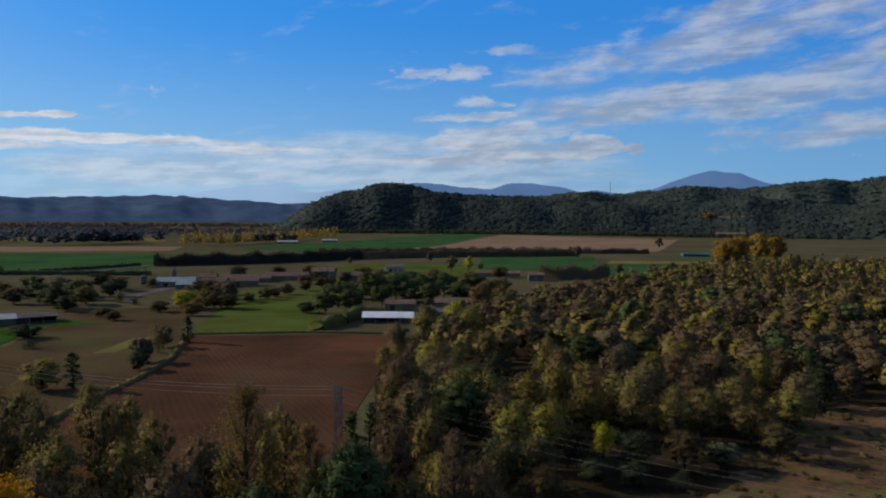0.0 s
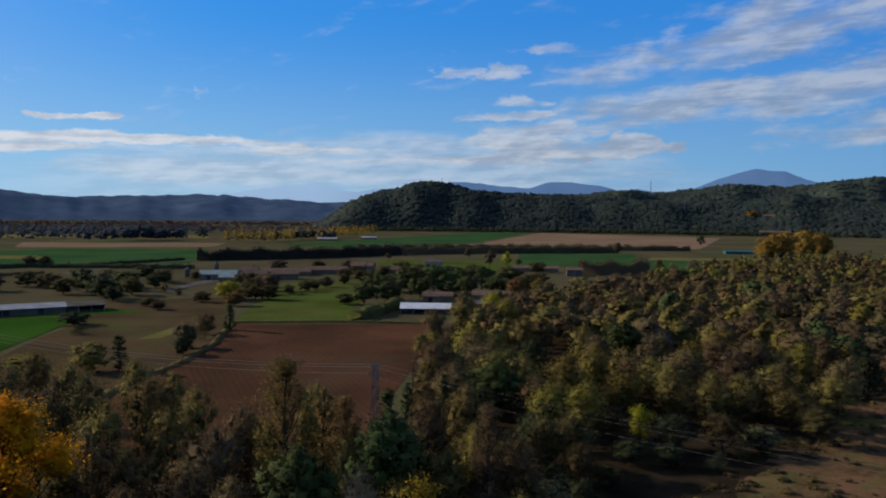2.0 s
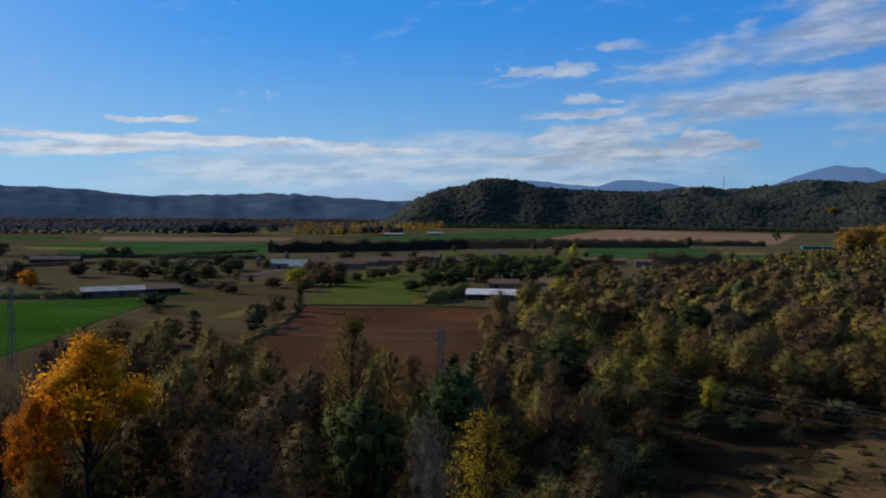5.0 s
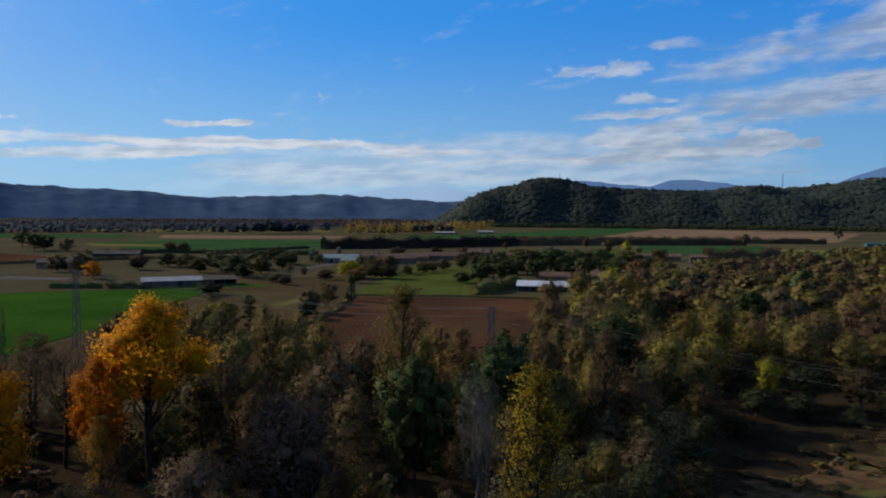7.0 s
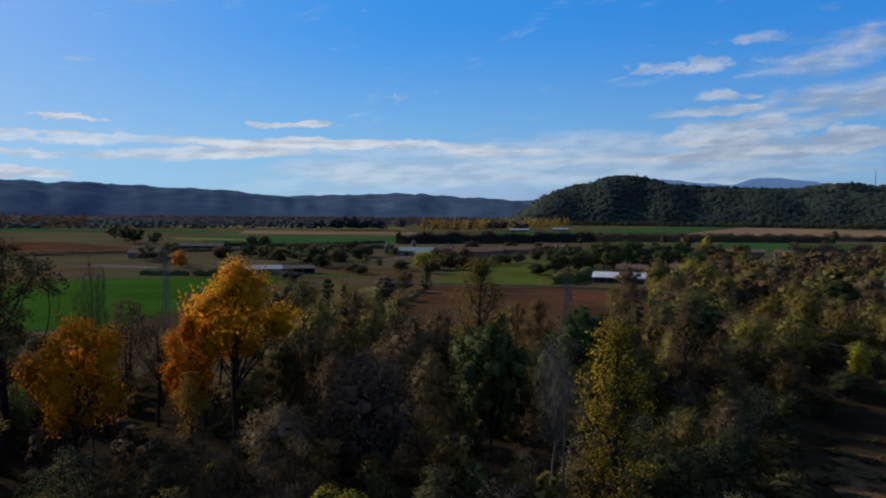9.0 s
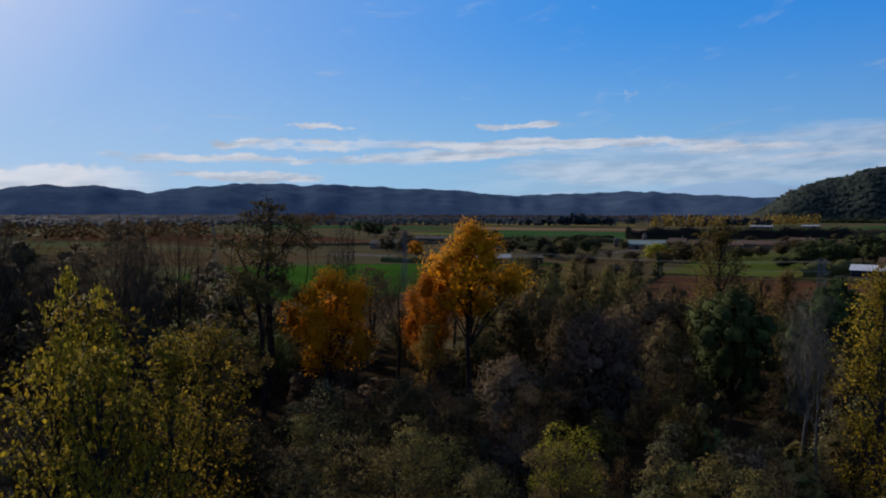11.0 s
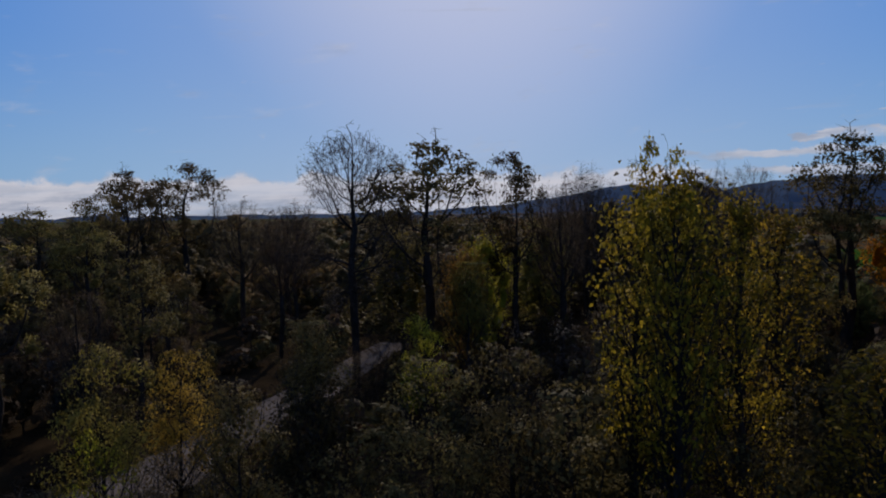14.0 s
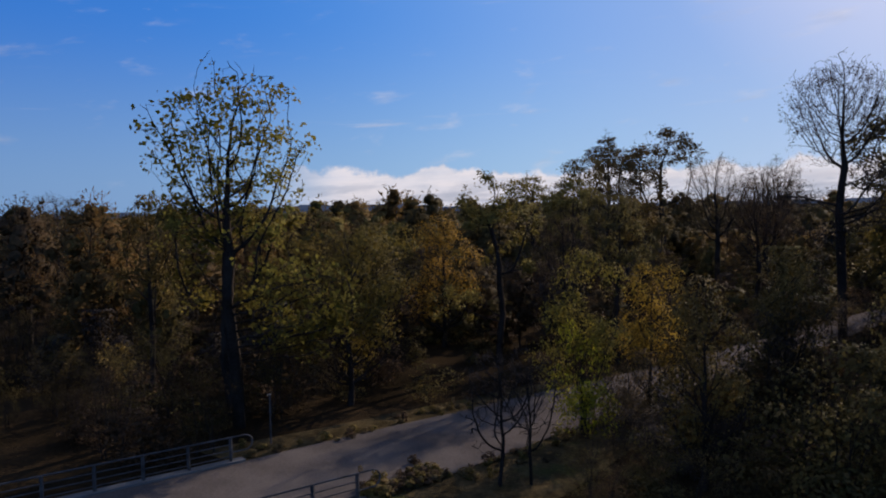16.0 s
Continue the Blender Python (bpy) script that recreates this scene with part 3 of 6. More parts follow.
                    for m in range(twigs):
                        f = q.lerp(tip, r.uniform(0.3, 1.0))
                        way2 = (way + Vector((r.uniform(-1, 1), r.uniform(-1, 1), r.uniform(-0.4, 1.1))) * 0.9).normalized()
                        g = f + way2 * wide * r.uniform(0.09, 0.2)
                        lines.append(([f, g], [max(0.012, rr * 0.12), 0.006]))
                        anchors.append(g)
        self.finish(seed, lines, anchors, base, leaves, size, spread, sides, thin, lobes)

    def finish(self, seed, lines, anchors, base, leaves, size, spread, sides, thin, lobes=0, even=False):
        v, f = tubes([l for l in lines if len(l[0]) > 3], sides)
        v2, f2 = tubes([l for l in lines if len(l[0]) <= 3], 3)
        n = len(v)
        self.limbs = mesh("trunk", v + v2, f + [tuple(i + n for i in q) for q in f2], [BARK], True)
        g = np.random.default_rng(seed)
        anchors = np.array([tuple(a) for a in anchors])
        weight = g.uniform(0.0, 1.0, len(anchors)) ** (1.0 if even else 4.5 if size < 0.4 else 0.6) + 0.015
        centre = anchors[g.choice(len(anchors), leaves, p=weight / weight.sum())] + g.normal(0, spread, (leaves, 3)) * (1, 1, 0.8)
        centre[:, 2] = np.maximum(centre[:, 2], 0.15)
        over = 0.88 * self.high
        centre[:, 2] = np.where(centre[:, 2] > over, over + (centre[:, 2] - over) * 0.6, centre[:, 2])
        a = g.normal(size=(leaves, 3))
        a /= np.linalg.norm(a, axis=1, keepdims=True)
        b = np.cross(a, g.normal(size=(leaves, 3)))
        b /= np.linalg.norm(b, axis=1, keepdims=True)
        heart = anchors.mean(0) - (0, 0, 0.15 * self.high)
        if lobes:
            # rounded boughs: the leaves lie on the skin of uneven lumps round the crown
            spots = anchors[g.choice(len(anchors), lobes, replace=False)]
            spots = heart + (spots - heart) * (0.72, 0.70, 0.88)
            if base < 1.0:
                spots[:lobes // 3, 2] = base + 0.16 * self.high
            radius = self.wide * g.uniform(0.30, 0.50, (lobes, 1)) * (1.0 if lobes > 9 else 1.2)
            which = g.integers(lobes, size=leaves)
            skin = g.normal(size=(leaves, 3)) + (0, 0, 0.5)
            skin /= np.linalg.norm(skin, axis=1, keepdims=True)
            centre = spots[which] + skin * radius[which] * g.uniform(0.62 if size < 0.45 else 0.8, 1.06, (leaves, 1)) * (1, 1, 0.85)
            centre[:, 2] = np.clip(centre[:, 2], min(base * 0.7, 0.3), self.high)
            a = np.cross(skin, a) + (0.45 if size < 0.45 else 0.3) * g.normal(size=(leaves, 3))
            a /= np.linalg.norm(a, axis=1, keepdims=True)
            b = np.cross(skin, a)
            b /= np.linalg.norm(b, axis=1, keepdims=True)
        ln = size * g.uniform(0.55, 1.35, (leaves, 1))
        if thin:
            out = centre - (0, 0, base)
            a = 0.55 * out / (np.linalg.norm(out, axis=1, keepdims=True) + 1e-6) + a * 0.9
            a /= np.linalg.norm(a, axis=1, keepdims=True)
            wd = np.full((leaves, 1), thin)
        else:
            wd = ln * g.uniform(0.45, 0.8, (leaves, 1))
        fold = np.cross(a, b) * ln * 0.18
        self.quads = np.stack([centre - a * ln / 2, centre + b * wd / 2 + fold, centre + a * ln / 2, centre - b * wd / 2 + fold], 1)
        # leaves lie like scales on the crown: they face outwards, more or less
        out = (centre - heart) / (self.wide, self.wide, 0.5 * (self.high - base))
        out /= np.linalg.norm(out, axis=1, keepdims=True) + 1e-6
        flat = np.cross(self.quads[:, 2] - self.quads[:, 0], self.quads[:, 3] - self.quads[:, 1])
        flat /= np.linalg.norm(flat, axis=1, keepdims=True) + 1e-9
        turned = (flat * out).sum(1) < 0
        self.quads[turned] = self.quads[turned][:, ::-1]
        flat[turned] *= -1
        mixed = out * 0.82 + flat * 0.28 if not lobes else out * 0.42 + skin * 0.5 + flat * (0.18 if size < 0.45 else 0.09)
        self.normals = mixed / np.linalg.norm(mixed, axis=1, keepdims=True)
        self.crown = quad_mesh("crown", self.quads, LEAF["olive"], self.normals)
        self.verts, self.faces = self.quads.reshape(-1, 3), np.arange(4 * leaves).reshape(-1, 4)
        self.normals = np.repeat(self.normals, 4, 0)


class Grown(Template):
    """A tree whose limbs grow towards the light: they branch until they have reached every part of the crown."""

    def __init__(self, seed, high, fork, wide, gaps, points, leaves, size, spread, thin=0.0, thick=0.3, step=0.45, tufts=0.5, low_limbs=0):
        g = np.random.default_rng(seed)
        # the crown: one broad uneven dome, with or without gaps between its heads
        body = high - fork
        d = g.normal(size=(points * (2 if gaps else 1), 3))
        d /= np.linalg.norm(d, axis=1, keepdims=True)
        bulge = np.array([0.88 + 0.4 * noise.noise(tuple(q * 1.5 + seed)) for q in d])[:, None]
        d = d * bulge * g.uniform(0.1, 1.0, (len(d), 1)) ** 0.55
        if gaps:
            d = d[[noise.noise(tuple(q * 2.1 + 3.7 * seed)) > gaps - 0.25 * q[2] for q in d]]
        goals = [np.array((0, 0, fork + 0.5 * body)) + d * (wide, wide, 0.5 * body)]
        for c in range(low_limbs):
            a = g.uniform(0, 6.283)
            d = g.normal(size=(points // 10, 3)) * (wide * 0.22, wide * 0.22, body * 0.05)
            goals.append(np.array((math.cos(a) * wide * 0.8, math.sin(a) * wide * 0.8, fork * g.uniform(0.55, 1.1))) + d)
        goals = np.concatenate(goals)
        n0 = max(4, int(fork * 0.8 / step))
        bend = g.normal(0, 0.02 * high, 2)
        nodes = [np.array((bend[0] * (k / n0) ** 2, bend[1] * (k / n0) ** 2, fork * 0.8 * k / n0 - 0.3 * (k == 0))) for k in range(n0 + 1)]
        parent = [-1] + list(range(n0))
        near = np.full(len(goals), 1e9)
        link = np.zeros(len(goals), int)

        def meet(first):
            for k in range(first, len(nodes)):
                dist = np.linalg.norm(goals - nodes[k], axis=1)
                hit = dist < near
                near[hit], link[hit] = dist[hit], k

        meet(0)
        for _ in range(140):
            live = near > step * 1.25
            goals, near, link = goals[live], near[live], link[live]
            if not len(goals):
                break
            first = len(nodes)
            for k in np.unique(link):
                pull = goals[link == k] - nodes[k]
                way = (pull / np.linalg.norm(pull, axis=1, keepdims=True)).sum(0)
                way = way / (np.linalg.norm(way) + 1e-9) + g.normal(0, 0.1, 3) + (0, 0, 0.1)
                if parent[k] >= 0:
                    way = way + 0.35 * (nodes[k] - nodes[parent[k]]) / step
                tip = nodes[k] + way / np.linalg.norm(way) * step
                if min(np.linalg.norm(tip - nodes[c]) for c in range(max(0, first - 60), len(nodes))) > 0.3 * step:
                    nodes.append(tip)
                    parent.append(int(k))
            if len(nodes) == first or len(nodes) > 5200:
                break
            meet(first)
        kids = [[] for _ in nodes]
        for k, p in enumerate(parent):
            if p >= 0:
                kids[p].append(k)
        girth = [0.0] * len(nodes)
        for k in range(len(nodes) - 1, -1, -1):
            girth[k] = sum(girth[c] ** 2.2 for c in kids[k]) ** (1 / 2.2) if kids[k] else 0.012
        scale = thick / girth[0]
        girth = [max(0.009, q * scale ** min(1.0, q / 0.08)) for q in girth]
        lines, tips, starts = [], [], [(0, None)]
        while starts:
            k, root = starts.pop()
            chain = [k] if root is None else [root, k]
            while kids[chain[-1]]:
                order = sorted(kids[chain[-1]], key=lambda c: -girth[c])
                starts += [(c, chain[-1]) for c in order[1:]]
                chain.append(order[0])
            radii = [girth[c] for c in chain]
            if root is not None:
                radii[0] = radii[1]
            lines.append(([Vector(nodes[c]) for c in chain], radii))
            tips += [Vector(nodes[c]) for c in chain[-2:]]
        # only some of the twig ends still carry leaves
        heads = [t for t in tips if g.uniform() < tufts] or tips
        self.high, self.wide = high, wide
        lines = [(p + [p[-1]] * (4 - len(p)), r + [r[-1]] * (4 - len(r))) if len(p) < 4 and r[0] > 0.05 else (p, r) for p, r in lines]
        self.finish(seed, [l for l in lines if len(l[0]) > 1], heads, fork, leaves, size, spread, 5, thin, even=True)


def lump(res):
    """A rounded lump: a cube drawn out to a ball, with shared corners."""
    seen, faces = {}, []
    for axis in range(3):
        for sign in (-1, 1):
            def corner(i, j):
                p = [0.0, 0.0, 0.0]
                p[axis], p[(axis + 1) % 3], p[(axis + 2) % 3] = float(sign), math.tan((2 * i / res - 1) * 0.785), math.tan((2 * j / res - 1) * 0.785)
                return seen.setdefault(tuple(round(c, 4) for c in p), len(seen))
            for i in range(res):
                for j in range(res):
                    q = (corner(i, j), corner(i + 1, j), corner(i + 1, j + 1), corner(i, j + 1))
                    faces.append(q if sign > 0 else q[::-1])
    v = np.array(list(seen))
    return v / np.linalg.norm(v, axis=1, keepdims=True), np.array(faces)


class Billow:
    """A tree seen from afar: boughs that billow, each a rough lump wrapped in leaves and twig ends."""

    def __init__(self, seed, high, base, wide, shape, lobes, leaves, size, res, fuzz=0.4, tall=1.25, solid=0.6, plump=1.0):
        g = np.random.default_rng(seed)
        self.high, self.wide = high, wide
        u = (np.arange(lobes) + g.uniform(0, 1, lobes)) / lobes
        phi = np.arange(lobes) * 2.39996 + g.uniform(-0.6, 0.6, lobes)
        env = np.interp(u, [p[0] for p in SHAPES[shape]], [p[1] for p in SHAPES[shape]])
        rad = wide * env * g.uniform(0.25, 0.8, lobes) * (u < 0.93) / plump ** 0.6
        ball = wide * plump * g.uniform(0.19, 0.38, lobes) * (0.65 + 0.35 * env)
        low, top = base + ball * tall * 0.8, high - ball * tall
        mid = np.stack([np.cos(phi) * rad, np.sin(phi) * rad, low + (top - low) * u], 1)
        # trunk and one limb to every bough
        lines = [([Vector((0, 0, -0.3)), Vector((0.02 * high, 0, 0.35 * high)), Vector((0, 0.015 * high, 0.62 * high)), Vector((0, 0, 0.85 * high))], [0.017 * high, 0.012 * high, 0.007 * high, 0.002 * high])]
        for m in mid:
            foot = Vector((0, 0, max(base * 0.7, m[2] - math.hypot(m[0], m[1]) - 0.12 * high)))
            lines.append(([foot, foot.lerp(Vector(m), 0.55) + Vector((0, 0, -0.2)), Vector(m)], [0.005 * high, 0.0035 * high, 0.002 * high]))
        v, f = tubes(lines, 3)
        self.limbs = mesh("trunk", v, f, [BARK], True)
        ball3 = np.stack([ball, ball, ball * tall], 1)
        heart = np.array((0, 0, base + 0.3 * (high - base)))
        bv, bf = lump(res)
        core = bv[None] * ball3[:, None] * solid * g.uniform(0.6, 1.25, (lobes, len(bv), 1)) + mid[:, None]
        core_n = np.repeat(bv[None], lobes, 0).reshape(-1, 3)
        core_f = (bf[None] + len(bv) * np.arange(lobes)[:, None, None]).reshape(-1, 4)
        core = core.reshape(-1, 3)
        core[:, 2] = np.maximum(core[:, 2], 0.1)
        which = g.choice(lobes, leaves, p=ball ** 2 / (ball ** 2).sum())
        skin = g.normal(size=(leaves, 3)) + (0, 0, 0.35)
        skin /= np.linalg.norm(skin, axis=1, keepdims=True)
        at = mid[which] + skin * ball3[which] * np.clip(g.normal(0.98, 0.22, (leaves, 1)), 0.45, 1.6)
        at[:, 2] = np.maximum(at[:, 2], 0.15)
        a = np.cross(skin, g.normal(size=(leaves, 3)))
        a /= np.linalg.norm(a, axis=1, keepdims=True)
        wisp = g.uniform(0, 1, (leaves, 1)) < fuzz
        a = np.where(wisp, skin + 0.7 * a + np.array((0, 0, 0.5)), a + 0.35 * g.normal(size=(leaves, 3)))
        a /= np.linalg.norm(a, axis=1, keepdims=True)
        b = np.cross(skin, a) + 0.05 * g.normal(size=(leaves, 3))
        b /= np.linalg.norm(b, axis=1, keepdims=True)
        ln = size * g.uniform(0.55, 1.35, (leaves, 1)) * np.where(wisp, 1.5, 1.0)
        wd = np.where(wisp, 0.16, g.uniform(0.5, 0.85, (leaves, 1))) * ln
        q = np.stack([at - a * ln / 2, at + b * wd / 2, at + a * ln / 2, at - b * wd / 2], 1)
        flat = np.cross(q[:, 2] - q[:, 0], q[:, 3] - q[:, 1])
        turned = (flat * skin).sum(1) < 0
        q[turned] = q[turned][:, ::-1]
        self.verts = np.concatenate([core, q.reshape(-1, 3)])
        self.faces = np.concatenate([core_f, np.arange(4 * leaves).reshape(-1, 4) + len(core)])
        out = (self.verts - heart) / (wide, wide, 0.6 * (high - base))
        out /= np.linalg.norm(out, axis=1, keepdims=True) + 1e-6
        part_of = 0.34 / plump ** 2
        n = part_of * np.concatenate([core_n, np.repeat(skin + 0.18 * g.normal(size=(leaves, 3)), 4, 0)]) + (1.0 - part_of) * out
        self.normals = n / np.linalg.norm(n, axis=1, keepdims=True)
        self.crown = face_mesh("crown", self.verts, self.faces, LEAF["olive"], self.normals)


def face_mesh(name, verts, faces, mat, normals):
    """Four-cornered faces with a given normal at every corner point."""
    n = len(faces)
    me = bpy.data.meshes.new(name)
    me.vertices.add(len(verts))
    me.vertices.foreach_set("co", np.asarray(verts, np.float32).ravel())
    me.loops.add(4 * n)
    me.loops.foreach_set("vertex_index", np.asarray(faces, np.int32).ravel())
    me.polygons.add(n)
    me.polygons.foreach_set("loop_start", np.arange(0, 4 * n, 4, dtype=np.int32))
    me.update(calc_edges=True)
    me.polygons.foreach_set("use_smooth", [True] * n)
    me.normals_split_custom_set_from_vertices(np.asarray(normals, np.float32))
    me.materials.append(mat)
    return me


def quad_mesh(name, quads, mat, normals=None):
    quads = np.asarray(quads, np.float32)
    n = len(quads)
    me = bpy.data.meshes.new(name)
    me.vertices.add(4 * n)
    me.vertices.foreach_set("co", quads.ravel())
    me.loops.add(4 * n)
    me.loops.foreach_set("vertex_index", np.arange(4 * n, dtype=np.int32))
    me.polygons.add(n)
    me.polygons.foreach_set("loop_start", np.arange(0, 4 * n, 4, dtype=np.int32))
    me.update(calc_edges=True)
    if normals is not None:
        me.polygons.foreach_set("use_smooth", [True] * n)
        me.normals_split_custom_set_from_vertices(np.repeat(np.asarray(normals, np.float32), 4, 0))
    me.materials.append(mat)
    return me


TEMPLATES = {
    "leafy_near": [Template(10 + i, 14, 2.2, 4.6, "round", 28, 5, 1, 4300, 0.25, 0.40, lobes=18) for i in range(3)],
    "full_near": [Template(15 + i, 16, 3.6, 2.3, "round", 46, 5, 2, 2700, 0.26, 0.42) for i in range(3)],
    "crest_near": [Billow(24 + i, 18, 8.4, 4.6, "poplar", 30, 7500, 0.27, 2, 0.15, 1.05, 0.5) for i in range(2)],
    "domed_near": [Grown(46, 20, 12.2, 4.4, 0.0, 2600, 8000, 0.3, 0.3, thin=0.05, thick=0.32, step=0.42, tufts=1.0, low_limbs=6)],
    "bushy_near": [Billow(28 + i, 12, 1.2, 5.2, "round", 44, 10500, 0.3, 2, 0.8, 1.0, 0.35, 1.1) for i in range(2)],
    "gold_near": [Billow(20 + i, 18, 5.6, 5.2, "round", 36, 9500, 0.27, 2, 0.15, 1.05, 0.5) for i in range(2)],
    "sparse_near": [Grown(30 + i, 20, 6.0, 4.9, (0.12, 0.2, 0.05, 0.25)[i], 1500, 5000, 0.28, 0.32, thick=0.34, step=0.42, tufts=0.6, low_limbs=1) for i in range(4)],
    "spread_near": [Grown(36, 20, 8.6, 5.0, 0.0, 1300, 4600, 0.27, 0.32, thick=0.36, step=0.42, tufts=0.6, low_limbs=4)],
    "bare_near": [Grown(40 + i, 20, 7.0, 5.2, 0.0, 3000, 6500, 0.5, 0.25, thin=0.03, thick=0.34, step=0.4, tufts=1.0, low_limbs=1) for i in range(3)],
    "poplar_near": [Template(50 + i, 17, 2.0, 2.7, "poplar", 40, 5, 3, 6500, 0.20, 0.30) for i in range(2)],
    "pine_near": [Billow(60 + i, 13, 3.4, 4.7, "umbrella", 60, 7500, 0.26, 2, 0.45, 0.9, 0.6) for i in range(3)],
    "shrub_near": [Template(70 + i, 6, 0.6, 2.8, "shrub", 20, 4, 3, 2200, 0.19, 0.28, stems=4, lobes=9) for i in range(3)],
    "twiggy_near": [Template(80 + i, 9, 0.8, 3.6, "round", 22, 3, 2, 2000, 0.40, 0.34, 4, thin=0.05, stems=3) for i in range(3)],
    "sapling_near": [Grown(90 + i, 6, 1.5, 1.8, 0.0, 420, 700, 0.3, 0.12, thin=0.012, thick=0.075, step=0.2, tufts=1.0) for i in range(2)],
    "leafy": [Billow(110 + i, 14, 1.8, 4.6, "round", 30, 3800, 0.31, 2, 0.6, 1.0, 0.4, 1.3) for i in range(6)],
    "clump": [Billow(115 + i, 12, 0.8, 4.6, "round", 26, 1200, 0.52, 2, 0.45, 1.05, 0.6, 1.2) for i in range(5)],
    "sparse": [Grown(120 + i, 17, 4.5, 4.2, (0.1, 0.0, 0.2)[i], 320, 1100, 0.36, 0.4, thick=0.26, step=0.7, tufts=0.7) for i in range(3)],
    "bare": [Grown(130 + i, 15, 4.0, 4.4, 0.0, 600, 1600, 0.6, 0.35, thin=0.035, thick=0.24, step=0.55, tufts=1.0) for i in range(3)],
    "poplar": [Billow(140 + i, 18, 1.5, 2.6, "poplar", 20, 1300, 0.4, 3, 0.5, 1.7) for i in range(3)],
    "pine": [Billow(150 + i, 12, 3.2, 4.5, "umbrella", 32, 1900, 0.42, 2, 0.4, 0.9, 0.65) for i in range(3)],
    "cypress": [Template(160 + i, 11, 0.4, 1.1, "poplar", 16, 2, 0, 900, 0.42, 0.2, 4) for i in range(2)],
    "bush": [Template(170 + i, 5, 0.4, 2.6, "shrub", 12, 3, 0, 640, 0.25, 0.35, 3, stems=3, lobes=6) for i in range(4)],
    "mid_leafy": [Billow(200 + i, 13, 2.0, 4.6, "round", 24, 1800, 0.42, 2, 0.55, 1.0, 0.45, 1.3) for i in range(6)],
    "far_leafy": [Billow(210 + i, 13, 2.2, 4.6, "round", 14, 400, 0.68, 2, 0.5, 1.0, 0.6, 1.35) for i in range(5)],
    "wood_leafy": [Billow(240 + i, 13, 3.0, 4.6, "round", 9, 140, 1.0, 2, 0.45, 1.0, 0.65, 1.3) for i in range(5)],
    "dist_leafy": [Billow(250 + i, 13, 2.0, 4.6, "round", 7, 40, 1.6, 1, 0.4, 1.0, 0.8) for i in range(4)],
    "far_poplar": [Billow(220 + i, 18, 2.0, 2.6, "poplar", 8, 80, 1.0, 1, 0.4, 2.0, 0.8) for i in range(3)],
    "far_bush": [Template(230 + i, 4, 0.3, 2.4, "shrub", 8, 2, 0, 120, 0.9, 0.45, 3, lobes=5) for i in range(3)],
}
NAMES = {
    "twig": ("leafless dark", "bare_tree"), "dusk": ("dull olive", "broadleaf_tree"),
    "olive": ("olive-green", "broadleaf_tree"), "green": ("green", "broadleaf_tree"), "yellow": ("yellow-green", "broadleaf_tree"), "gold": ("golden orange", "plane_tree"), "citron": ("greenish yellow", "broadleaf_tree"), "lemon": ("bright yellow", "broadleaf_tree"),
    "amber": ("deep orange", "plane_tree"), "brown": ("withered brown", "oak_tree"), "grey": ("leafless grey", "bare_tree"), "pine": ("dark evergreen", "pine_tree"),
    "umber": ("dull brown", "oak_tree"), "moss": ("dull green", "broadleaf_tree"), "honey": ("honey-coloured", "plane_tree"), "fawn": ("withered fawn-brown", "oak_tree"),
    "ever": ("deep green", "pine_tree"), "lime": ("yellowish green", "broadleaf_tree"),
    "pale": ("pale silvery green", "willow_tree"), "rust": ("rusty red-brown", "broadleaf_tree"),
}
WHAT = {"clump": "tree with a dense round crown among the fields", "full": "tree with a full crown of many small leaves", "leafy": "tree with a round leafy crown in the wood", "gold": "autumn tree with a dense tall crown", "bushy": "tree with a dense dome of fine withered twigs", "crest": "tall autumn tree with a pointed uneven crown", "domed": "tall tree with a domed crown of fine twigs", "sparse": "tall tree with thinning leaves on open limbs", "spread": "tall tree with a wide open crown beside the bridge", "bare": "tree with fine branching twigs in the wood",
        "poplar": "tall narrow poplar with upright limbs", "pine": "tree with a broad dense rounded crown", "shrub": "many-stemmed shrub at the edge of the wood", "sapling": "young tree with thin forked branches beside the lane", "twiggy": "thicket of bare twigs with several stems",
        "cypress": "slim pointed cypress standing upright", "bush": "low dense bush beside a field"}
PLANTED = []


def plant(kind, x, y, high, color, wide=None, seed=None, bark=BARK):
    """One tree with trunk and crown, of a template stretched to its height and crown width."""
    r = random.Random(seed if seed is not None else int(x * 13 + y * 7))
    t = r.choice(TEMPLATES[kind])
    if kind == "clump":
        high, wide = high * 0.84, wide * 1.16
    k = high / t.high
    kw = (wide / 2 / t.wide) if wide else k * r.uniform(0.88, 1.12)
    word, name = NAMES[color]
    stem = kind.replace("far_", "").replace("mid_", "").replace("_near", "")
    name = {"poplar": "poplar_tree", "cypress": "cypress_tree", "shrub": "shrub", "twiggy": "thicket", "bush": "bush"}.get(stem, name)
    ob = new(name)
    ob.matrix_basis = Matrix.LocRotScale((x, y, 0), Euler((0, 0, r.uniform(0, 6.28))), (kw, kw, k))
    tagged(ob, word + " " + WHAT[stem], {"shrub": "shrub", "bush": "bush", "thicket": "thicket"}.get(name, "tree"), "trees of the river wood" if stem != "bush" else "bushes along the fields")
    for kind_of, me, mat in (("trunk", t.limbs, bark), ("crown", t.crown, LEAF[color])):
        o = piece(kind_of, me, ob)
        o.material_slots[0].link = "OBJECT"
        o.material_slots[0].material = mat
    PLANTED.append((x, y, (wide or 2 * kw * t.wide) / 2))
    return ob


